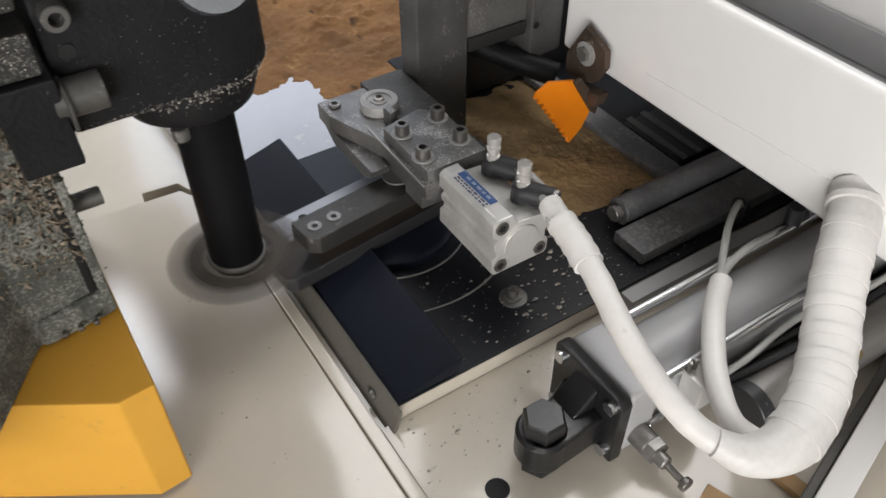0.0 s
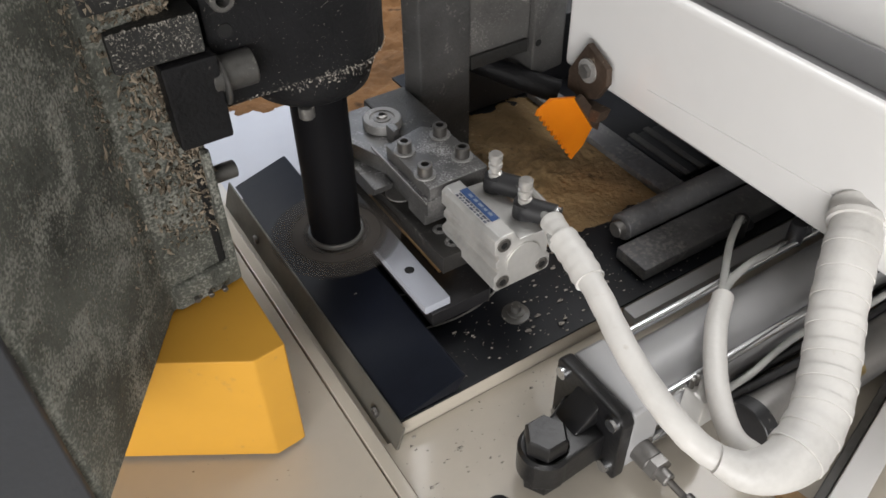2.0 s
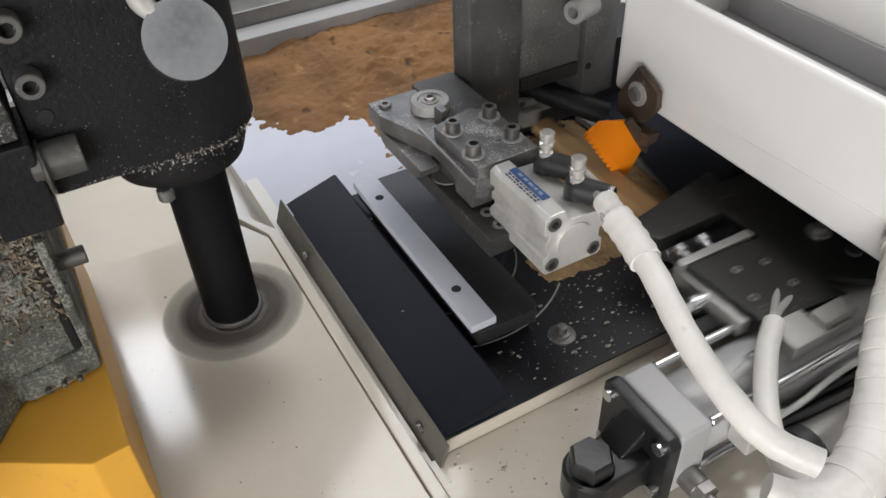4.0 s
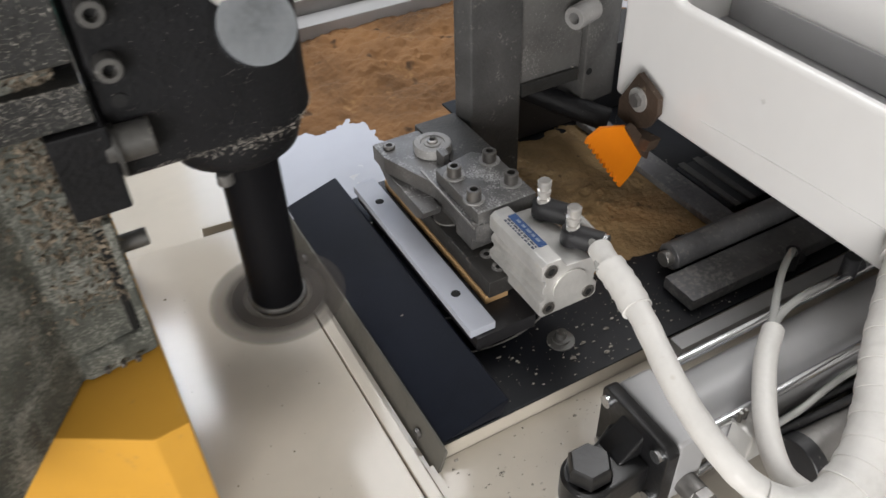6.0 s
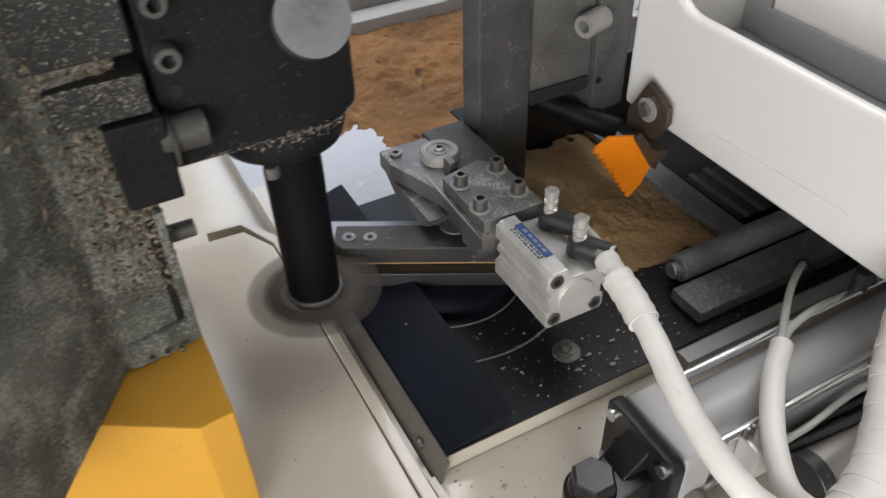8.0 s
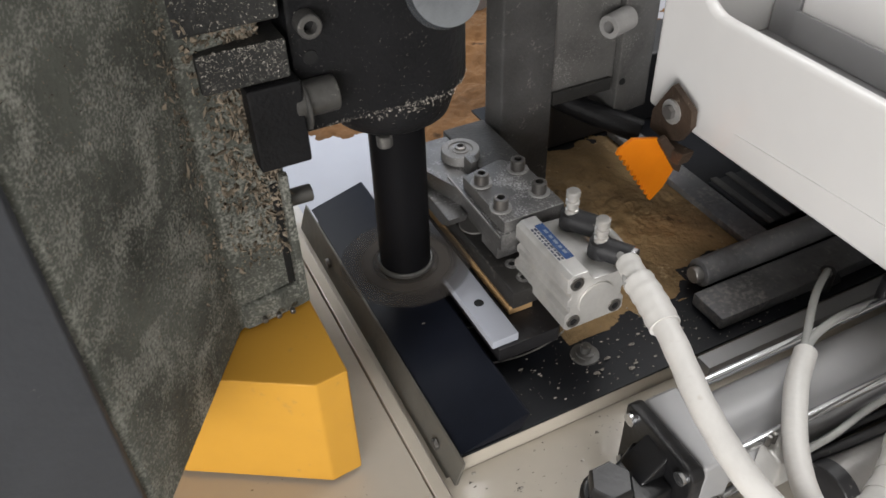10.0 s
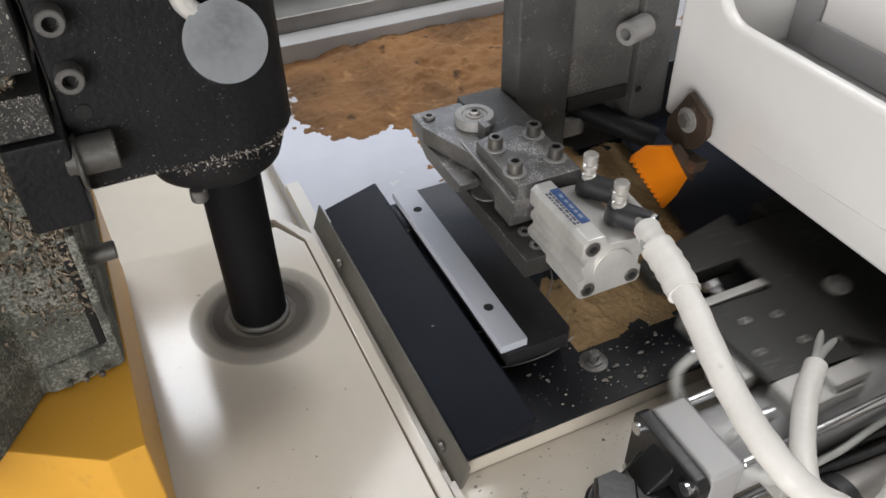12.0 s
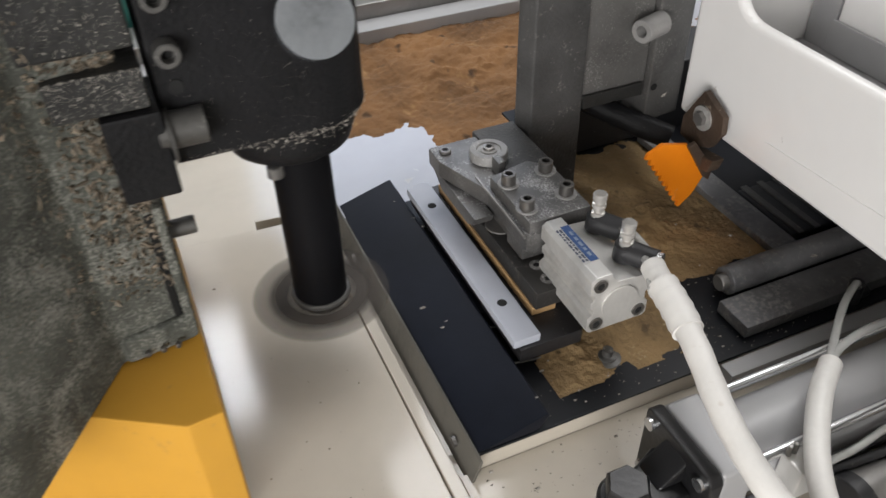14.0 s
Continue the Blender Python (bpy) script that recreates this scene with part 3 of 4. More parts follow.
# ---- column ----
def column():
    c = thing("slide_column", "grey cast-iron slide column with dusty edges", "machine column")
    part("body", prism([(0.2615, 0.472), (0.2685, 0.461), (0.3125, 0.460), (0.3125, 0.475), (0.2615, 0.475)], 0.0165, 0.62, bevel=0.0015), COLUMN, c)
    part("way", block(0.3135, 0.372, 0.464, 0.50, 0.092, 0.62, 0.0015), WAY, c)
    part("wear_strip", block(0.3135, 0.368, 0.4600, 0.4635, 0.092, 0.103, 0.0008), CAST_DUSTY, c)
    part("side_rail", prism([(0.3725, 0.458), (0.4085, 0.462), (0.4085, 0.50), (0.3725, 0.50)], 0.066, 0.62, bevel=0.0025), WAY, c)
    sleeve = part("bearing_sleeve", lathe([(0.0046, 0), (0.0084, 0), (0.0090, 0.001), (0.0090, 0.024), (0.0046, 0.024), (0.0044, 0.006)], (0, 0, 0), "y", 32, True), ROLLER, c, "pale dusty sleeve")
    sleeve.data.transform(pose(0.349, 0.4470, 0.1545, 0, 0, -72))
    part("screw_hole", lathe([(0, 0), (0.003, 0), (0, 0.0004)], (0.377, 0.4575, 0.098), "y", 18), HOLE_SHADE, c)
    part("cross_tie", block(0.3135, 0.60, 0.505, 0.56, 0.0165, 0.085, 0.003), RUBBER, c, "black cross tie behind the column")
    part("strut", pipe([(0.335, 0.50, 0.078), (0.36, 0.47, 0.068), (0.388, 0.44, 0.058)], 0.010, 16, 4), CAST, c, "black strut")
    return c


column()


# ---- white beam, lug, flag ----
def beam():
    b = thing("white_cover_beam", "glossy white sheet-metal cover with a rounded cut-out edge", "cover beam")
    face = [(-0.03, 0.086), (0.437, 0.086), (0.437, 0.60), (0.402, 0.60)] + [(0.402, 0.206)] + [(0.402 - 0.026 * (1 - math.cos(radians(15 * k))), 0.206 - 0.026 * math.sin(radians(15 * k))) for k in range(1, 7)] + [(-0.03, 0.180)]
    part("shell", prism(face, 0.388, 0.3982, "x", 0.0042, 4), WHITE, b)
    part("bottom_fold", prism([(0.3985, 0.0865), (0.47, 0.0865), (0.47, 0.090), (0.3985, 0.090)], -0.03, 0.437, "y", 0.0008), WHITE, b)
    part("dent_ridge", prism([(-0.03, 0.1225), (0.25, 0.1135), (0.345, 0.1085), (0.25, 0.1120), (-0.03, 0.1195)], 0.3872, 0.3882, "x", 0.0004), WHITE, b, "shallow dented ridge along the white cover")
    # grey here puts the recess's shade into the floor's colour
    part("inner_floor", block(0.3985, 0.499, -0.03, 0.437, 0.120, 0.124, 0.001), GREY_PAINT, b)
    part("end_sheet", block(0.3985, 0.60, 0.4375, 0.4405, 0.092, 0.32, 0.0008), WHITE, b)
    p = thing("rear_cover", "light grey rounded cover behind the beam", "cover")
    part("shell", prism([(0.500, 0.06), (0.80, 0.06), (0.80, 0.245), (0.60, 0.238), (0.545, 0.228), (0.515, 0.212), (0.503, 0.192), (0.500, 0.17)], -0.03, 0.41, "y", 0.004, 3), WHITE, p)
    # grey strip stands in for the dim gradient along the gap
    part("edge_strip", block(0.496, 0.4995, -0.03, 0.41, 0.1245, 0.150, 0.0008), GREY_PAINT, p)
    part("end_plate", block(0.500, 0.80, 0.4105, 0.4365, 0.06, 0.19, 0.002), GREY_PAINT, p)


beam()


def lug():
    g = thing("lug_bracket", "rusty steel lug bolted to the beam with an orange flag", "bracket")
    part("plate", prism([(0.417, 0.094), (0.3995, 0.1235), (0.3755, 0.113), (0.374, 0.100), (0.383, 0.084), (0.400, 0.076), (0.417, 0.078)], 0.376, 0.3815, "x", 0.0008), RUST, g)
    part("stem", prism([(0.372, 0.0795), (0.404, 0.0745), (0.400, 0.064), (0.376, 0.067)], 0.372, 0.384, "x", 0.002), RUST, g)
    part("washer", lathe([(0.0, 0), (0.0095, 0), (0.0095, 0.0016), (0, 0.0016)], (0.3742, 0.395, 0.1035), "x", 28), ALU, g)
    part("bolt", lathe([(0, 0), (0.0055, 0), (0.0055, 0.004), (0, 0.0045)], (0.3705, 0.395, 0.1035), "x", 6), STEEL, g)
    teeth = [(0.3250 + 0.00207 * k + (0.0030 if k % 2 else 0), 0.0815 - 0.00293 * k + (0.0021 if k % 2 else 0)) for k in range(19)]
    part("flag", prism([(0.3385, 0.0915), (0.3270, 0.0860)] + teeth + [(0.3645, 0.0270), (0.3752, 0.0365), (0.3832, 0.0515), (0.3735, 0.0700), (0.3625, 0.0850)], 0.3885, 0.3915, "y", 0.0004), ORANGE, g, "bright orange toothed rubber flag").data.transform(Matrix.Translation((-0.001, 0, 0.003)))
    part("clip", prism([(0.358, 0.0885), (0.364, 0.0915), (0.386, 0.064), (0.384, 0.052), (0.379, 0.056)], 0.384, 0.3882, "y", 0.0012), RUST, g)
    return g


lug()


# ---- spindle head ----
def crumb(bm, rnd, at, r):
    """One irregular, flattened crumb of dust."""
    turn = pose(0, 0, 0, rnd.uniform(0, 180), rnd.uniform(0, 180), rnd.uniform(0, 180))
    a, b, c = r * rnd.uniform(0.9, 2.2), r * rnd.uniform(0.5, 1.0), r * rnd.uniform(0.3, 0.7)
    vs = []
    for d in ((a, 0, 0), (0, b, 0), (-a * rnd.uniform(0.4, 1), 0, 0), (0, -b * rnd.uniform(0.4, 1), 0), (0, 0, c), (0, 0, -c)):
        vs.append(bm.verts.new(turn @ Vector(d) + Vector(at)))
    for i in range(4):
        bm.faces.new((vs[i], vs[(i + 1) % 4], vs[4]))
        bm.faces.new((vs[(i + 1) % 4], vs[i], vs[5]))


def caked_dust():
    """Crumbs of dust stuck to the frame's front edge and thinly over its face."""
    rnd = random.Random(5)
    bm = bmesh.new()
    for k in range(9000):  # thick along the edge, thinning out over the face and towards the foot
        z = 0.13 + 0.33 * rnd.random()
        clump = 0.5 + 0.5 * noise.noise(Vector((3.1, z * 60, k % 7 * 0.11)))
        if rnd.random() > 0.25 + 0.9 * clump * min(1.0, (z - 0.11) / 0.10):
            continue
        u = abs(rnd.gauss(0, 0.33))
        if u < 0.55:
            at = (-0.121 + 0.041 * (1 - u * 1.6), 0.337 + 0.008 * (1 - u * 1.6) - 0.0005, z)
        else:
            at = (-0.121 - 0.03 * (u - 0.55), 0.337 - 0.0475 * (u - 0.55), z)
        crumb(bm, rnd, at, 0.0004 + 0.0019 * rnd.random() ** 2.0)
    for k in range(4500):
        z = 0.092 + 0.40 * rnd.random()
        u = rnd.random() ** 1.2
        crumb(bm, rnd, (-0.121 - 0.063 * u, 0.337 - 0.100 * u, z), 0.0002 + 0.0004 * rnd.random() ** 3)
    return bm


def spindle_head():
    h = thing("spindle_head", "black cast spindle head with a yellow guard and spinning cutter", "spindle head", pose(0.0861, 0, 0))
    pts = [(-0.068, 0.343), (0.004, 0.343)]
    pts += [(0.004 + 0.033 * math.sin(a), 0.376 - 0.033 * math.cos(a)) for a in [radians(15 * k) for k in range(1, 7)]]
    # unseen rear beyond y 0.47, added to mask the panel's reflection on the table
    pts += [(0.037, 0.46), (0.034, 0.80), (-0.038, 0.80), (-0.044, 0.47), (-0.068, 0.455)]
    part("housing", prism(pts, 0.199, 0.60, bevel=0.003), CAST, h)
    part("bearing_nose", lathe([(0, 0.176), (0.030, 0.176), (0.034, 0.179), (0.037, 0.188), (0.0375, 0.1988), (0, 0.1988)], (-0.004, 0.384, 0), n=48), CAST, h, "nose caked with pale dust")
    rnd = random.Random(11)
    crust = bmesh.new()
    for k in range(620):
        a = radians(rnd.uniform(-165, 20))
        x, y = -0.004 + 0.0375 * math.cos(a), 0.384 + 0.0375 * math.sin(a)
        drop = abs(rnd.gauss(0, 0.004))
        crumb(crust, rnd, (x, y, 0.1992 - drop), 0.0003 + 0.0007 * rnd.random() ** 3)
    for k in range(260):  # along the housing's lower edge
        u = rnd.uniform(-0.068, 0.056)
        a = max(0.0, (u - 0.004) / 0.033)
        x, y = (u, 0.343) if a == 0 else (0.004 + 0.033 * math.sin(a), 0.376 - 0.033 * math.cos(a))
        crumb(crust, rnd, (x, y, 0.2000 + abs(rnd.gauss(0, 0.0014))), 0.0002 + 0.0005 * rnd.random() ** 3)
    for k in range(900):  # thin over its front
        crumb(crust, rnd, (rnd.uniform(-0.066, 0.004), 0.343, 0.20 + 0.13 * rnd.random() ** 1.4), 0.00010 + 0.00026 * rnd.random() ** 4)
    for k in range(500):  # on the link blocks
        crumb(crust, rnd, (rnd.uniform(-0.111, -0.072), 0.334, 0.256 - 0.018 * rnd.random() ** 1.6), 0.0002 + 0.0006 * rnd.random() ** 3)
        crumb(crust, rnd, (rnd.uniform(-0.116, -0.072), 0.337, 0.265 + 0.033 * rnd.random()), 0.0002 + 0.0006 * rnd.random() ** 3)
    part("dust_crust", crust, CRUST, h, "pale caked dust along the nose's rim")
    part("set_screw", rod(0.0045, 0.171, 0.178, (-0.020, 0.356, 0), n=16), STEEL_DARK, h)
    part("spindle", rod(0.0172, 0.054, 0.1765, (0, 0.388, 0), n=48), SPINDLE, h)
    part("collar", lathe([(0.0173, 0), (0.0192, 0), (0.0192, 0.002), (0.0182, 0.003), (0.0173, 0.003)], (0, 0.388, 0.0541), n=48, ring=True), STEEL_DARK, h)
    part("arbor", rod(0.0168, 0.0485, 0.0543, (0, 0.388, 0), n=32), SPINDLE, h)
    part("cutter_swirl", lathe([(0.0169, 0.0), (0.0455, 0.0), (0.0455, 0.0008), (0.0169, 0.0008)], (0, 0.388, 0.0525), n=64, ring=True), BLUR, h, "grey blur of the spinning cutter")
    cap = part("silver_cap", lathe([(0, 0), (0.0165, 0), (0.0174, 0.001), (0.0174, 0.003), (0.0174, 0.010), (0, 0.010)], n=48), BRUSHED, h, "round brushed silver knob")
    cap.data.transform(pose(0.0045, 0.333, 0.2615, 60, 0, -2))
    part("clamp_lever", pipe([(0.0, 0.336, 0.272), (-0.008, 0.335, 0.281), (-0.012, 0.333, 0.295), (-0.03, 0.332, 0.305)], 0.0045, 12), ALU, h)
    for z in (0.258, 0.283):
        s = socket_screw(h, -0.0592, 0.3425, z, 0.0058, 0.009, "y")
        s.data.materials[0] = STEEL_DARK
    part("grub_hole", lathe([(0, 0), (0.0035, -0.0002), (0.0038, 0.0004)], (-0.0586, 0.3425, 0.2395), "y", 20), HOLE_SHADE, h)
    part("link_pin", rod(0.0088, -0.072, -0.050, (0, 0.338, 0.2215), "x", 28), STEEL_DARK, h)
    part("link_washer", rod(0.0125, -0.0675, -0.0655, (0, 0.338, 0.219), "x", 28), STEEL_DARK, h)
    part("link_block", block(-0.094, -0.068, 0.330, 0.368, 0.192, 0.236, 0.0015), CAST, h)
    part("link_block", block(-0.112, -0.071, 0.334, 0.38, 0.2365, 0.256, 0.0015), CAST_DUSTY, h)
    part("link_block", block(-0.118, -0.071, 0.337, 0.38, 0.2635, 0.30, 0.002), CAST_DUSTY, h)
    part("frame_arm", prism([(-0.08, 0.345), (-0.121, 0.337), (-0.184, 0.237), (-0.32, 0.215), (-0.32, 0.52), (-0.08, 0.52)], 0.090, 0.62, bevel=0.003), FRAME, h, "dark cast frame caked with sawdust")
    # thin plate over the frame's side; its dark colour stands for shade
    part("frame_cheek", prism([(-0.1865, 0.2365), (-0.32, 0.2145), (-0.32, 0.2095), (-0.1875, 0.2315)], 0.092, 0.62, bevel=0.0012), FRAME_SHADED, h, "smooth side face of the frame, its shade put in as dark colour")
    part("caked_dust", caked_dust(), CRUST_BROWN, h, "clumps of brown caked sawdust")
    part("frame_foot", prism([(-0.0798, 0.3445), (-0.0805, 0.3405), (-0.117, 0.3345), (-0.1195, 0.3365), (-0.1195, 0.352), (-0.0798, 0.358)], 0.0903, 0.108, bevel=0.003, seg=3), FRAME, h, "dust-caked foot of the frame")
    part("foot_rib", prism([(-0.0800, 0.3440), (-0.0800, 0.3385), (-0.0845, 0.3375), (-0.0845, 0.3440)], 0.094, 0.182, bevel=0.0012), FRAME, h, "worn raised rib on the frame's edge")
    # solid black strip, no groove is cut: its shade is put into colour
    part("foot_groove", prism([(-0.0852, 0.3450), (-0.0852, 0.3432), (-0.0895, 0.3424), (-0.0895, 0.3450)], 0.106, 0.176, bevel=0.0006), HOLE_SHADE, h, "black strip painted for the groove's shade beside the rib")
    for k in range(3):
        part("foot_screw", rod(0.0016, 0.3322, 0.336, (-0.092 - 0.008 * k, 0, 0.0955), "y", 12), BOLT, h)
    part("pin", rod(0.0048, -0.081, -0.066, (0, 0.352, 0.158), "x", 20), STEEL_DARK, h)
    part("yellow_guard", prism([(-0.079, 0.283), (-0.098, 0.281), (-0.30, 0.405), (-0.30, 0.53), (-0.079, 0.53)], 0.003, 0.0895, bevel=0.0015), YELLOW, h, "boxed yellow enamelled guard")
    return h


HEAD = spindle_head()


# ---- large air cylinder in front ----
def big_cylinder():
    c = thing("air_cylinder_unit", "large grey air cylinder with a black clevis mount", "air cylinder")
    part("barrel", rod(0.0242, 0.245, 0.72, (0, 0.190, 0.028), "x", 48), GREY_PAINT, c)
    part("front_head", block(0.2218, 0.2455, 0.1635, 0.2165, 0.0015, 0.0545, 0.003, 3), GREY_PAINT, c)
    fl = part("flange", prism([(0.2185, 0.001), (0.2185, 0.053), (0.2155, 0.056), (0.1655, 0.056), (0.1615, 0.052), (0.1615, 0.001)], 0.2125, 0.2215, "x", 0.0018), BLACKCAST, c, "black painted flange")
    for y, z in ((0.2115, 0.0485), (0.1685, 0.0485), (0.1685, 0.009), (0.2115, 0.009)):
        part("flange_bolt", lathe([(0, 0), (0.0040, 0), (0.0040, 0.003), (0.0022, 0.003), (0.0022, 0.001), (0, 0.001)], (0.2095, y, z), "x", 20), CHROME, fl)
    part("clevis", join(prism([(0.165, 0.178), (0.176, 0.170), (0.213, 0.172), (0.213, 0.208), (0.195, 0.200), (0.176, 0.198)], 0.010, 0.034, bevel=0.003), rod(0.0155, 0.012, 0.034, (0.180, 0.1855, 0), edge=0.002)), BLACKCAST, c, "black cast clevis")
    part("rib", prism([(0.2128, 0.034), (0.196, 0.034), (0.2128, 0.050)], 0.180, 0.200, "y", 0.002), BLACKCAST, c)
    hex_bolt(c, 0.180, 0.1855, 0.0342, 0.0128, 0.012, BLACKCAST)
    hex_bolt(c, 0.180, 0.1855, 0.0005, 0.0125, 0.0112, BLACKCAST, "hex_nut")
    for y, z in ((0.2128, 0.0505), (0.167, 0.0505), (0.167, 0.008)):
        part("tie_rod", rod(0.0030, 0.2455, 0.72, (0, y, z), "x", 16), CHROME, c)
    part("port_fitting", join(rod(0.0075, 0, 0.012, (0.2335, 0.152, 0.014), "y", 24), lathe([(0, 0), (0.0082, 0), (0.0082, 0.006), (0, 0.006)], (0.2335, 0.146, 0.014), "y", 6), rod(0.0045, 0, 0.008, (0.2335, 0.139, 0.013), "y", 16)), STEEL, c)
    part("screw_stem", pipe([(0.2335, 0.141, 0.013), (0.2345, 0.133, 0.011), (0.2352, 0.127, 0.010)], 0.0022, 12, 4), BOLT, c)
    part("stem_knob", rod(0.0045, 0, 0.004, (0.2353, 0.1235, 0.010), "y", 16), BOLT, c)
    k = part("sensor_clip", block(0.262, 0.281, 0.150, 0.166, 0.026, 0.050, 0.002), ALU, c)
    for x in (0.264, 0.268):
        part("clip_screw", rod(0.0016, 0.050, 0.058, (x, 0.163, 0), n=10), BOLT, k)
    s = thing("lower_cylinder", "dull grey round tube lying beside the air cylinder", "tube")
    part("barrel", rod(0.0165, 0.300, 0.70, (0, 0.139, 0.0165), "x", 40), STEEL, s)
    part("gland", rod(0.0175, 0.292, 0.302, (0, 0.139, 0.0172), "x", 32), RUBBER, s)
    for i, (y, z, r) in enumerate(((0.158, 0.034, 0.0022), (0.161, 0.029, 0.0022), (0.156, 0.040, 0.0018), (0.153, 0.030, 0.0026))):
        w = thing("cable", "thin grey cable along the air cylinder", "cable", group="cables")
        part("sheath", pipe([(0.281, 0.158, 0.036 - 0.003 * i), (0.31, y, z), (0.36, y + 0.004 * (-1) ** i, z + 0.003), (0.42, y - 0.002, z), (0.60, y, z)], r, 10, 6), RUBBER if i % 2 else TUBE, w)
    f = thing("hose_nipple", "brown brass hose nipple at the end of the tubes", "fitting")
    part("body", join(rod(0.006, 0.352, 0.372, (0, 0.128, 0.033), "x", 18), lathe([(0, 0), (0.0085, 0), (0.0085, 0.007), (0, 0.007)], (0.357, 0.128, 0.033), "x", 6)), BRASS, f)
    for i, (x, y, a) in enumerate(((0.252, 0.098, 20), (0.291, 0.086, 8))):
        o = thing("wood_offcut", "narrow tan wooden offcut lying on the table", "wood offcut", pose(x, y, 0.0005, 0, 0, a), group="wood offcuts")
        part("blank", block(-0.005, 0.005, -0.045, 0.022, 0, 0.005, 0.0006), WOOD, o)
    e = thing("white_edge_bar", "white painted edge bar along the front of the table", "edge bar", pose(0.33, 0.085, 0.0005, 0, 0, -74))
    part("bar", block(-0.008, 0.008, -0.10, 0.12, 0, 0.016, 0.001), WHITE, e)
    part("gasket", block(-0.014, -0.0085, -0.10, 0.12, 0, 0.012, 0.001), STEEL_DARK, e)
    return c


big_cylinder()


# ---- hoses ----
HOSE_DROP = [(0.2512, 0.2788, 0.0965), (0.2468, 0.2634, 0.0964), (0.2448, 0.247, 0.0939), (0.2385, 0.219, 0.0902), (0.2295, 0.1818, 0.0812), (0.228, 0.1493, 0.0705), (0.2324, 0.1248, 0.0629), (0.2452, 0.1051, 0.0584)]
HOSE_LOOP = [(0.2333, 0.118, 0.0632), (0.2446, 0.1048, 0.0593), (0.2662, 0.0985, 0.06), (0.2934, 0.106, 0.0658), (0.3189, 0.1217, 0.0751), (0.3432, 0.1408, 0.0882), (0.3688, 0.1578, 0.1001), (0.3966, 0.1747, 0.1132)]
THIN_LINE = [(0.3184, 0.1947, 0.0650), (0.2942, 0.1776, 0.0660), (0.2684, 0.1508, 0.0620), (0.2546, 0.1260, 0.0570), (0.2581, 0.1110, 0.0530)]


def hoses():
    h = thing("wrapped_hose", "white spiral-wrapped air hose hanging from the clamp's cylinder", "hose", pose(0, 0, 0))
    part("sleeve", pipe(HOSE_DROP, 0.0074, 20, 14, lambda i: 1.0 + 0.02 * math.sin(i * 0.9)), WRAP, h)
    part("cuff", pipe([(0.2468, 0.2634, 0.0964), (0.2448, 0.247, 0.0939), (0.2415, 0.2304, 0.0911)], 0.0092, 20, 6, lambda i: 1.0 + 0.04 * math.sin(i * 2.1)), WRAP, h, "loose white tape cuff")
    for dx in (-0.003, 0.003):
        part("inner_tube", pipe([(0.2545 + dx, 0.2870, 0.0966), (0.2515 + dx, 0.2790, 0.0968), (0.2422 + dx, 0.2614, 0.0965)], 0.003, 10, 4), TUBE, h)
    g = thing("hose_loop", "thick spiral-wrapped hose loop rising to the cover beam", "hose")
    part("sleeve", pipe(HOSE_LOOP, 0.0150, 24, 16, lambda i: min(1.0, 0.50 + 0.014 * i)), WRAP, g)
    turns = spline(HOSE_LOOP, 16)
    for k in range(34, len(turns) - 4, 8):
        a, b = turns[k], turns[k + 3]
        part("wrap_turn", pipe([a, (a + b) / 2, b], 0.0150 * min(1.0, 0.50 + 0.014 * (k + 2)) + 0.0005, 24, 3), WRAP, g)
    part("bandage", pipe([(0.3855, 0.1680, 0.1080), (0.4058, 0.1800, 0.1160), (0.4272, 0.1930, 0.1260)], 0.0172, 20, 8, lambda i: 1 + 0.06 * math.sin(i * 1.9)), WRAP, g, "pale taped bandage")
    t = thing("thin_hose", "thin grey sleeved air tube beside the hose", "hose")
    part("sleeve", pipe(THIN_LINE, 0.0066, 16, 10), WRAP, t)
    part("tube", pipe([(0.4198, 0.2604, 0.0300), (0.4020, 0.2520, 0.0460), (0.3660, 0.2310, 0.0560), (0.3184, 0.1960, 0.0660)], 0.0026, 12, 8), TUBE, t)
    part("branch_tube", pipe([(0.4100, 0.2150, 0.0480), (0.3700, 0.2120, 0.0560), (0.3350, 0.2030, 0.0630), (0.3150, 0.1930, 0.0650)], 0.0026, 12, 8), TUBE, t)
    for x, y, z in ((0.4198, 0.2620, 0.0210), (0.4120, 0.2152, 0.0535)):
        f = thing("tube_fitting", "black push-in fitting at the end of an air tube", "fitting", group="tube fittings")
        part("body", join(rod(0.0055, -0.006, 0.012, (x, y, z), n=18), rod(0.0045, -0.004, 0.012, (x, y, z), "x", 14)), RUBBER, f)
    return h


HOSE = hoses()


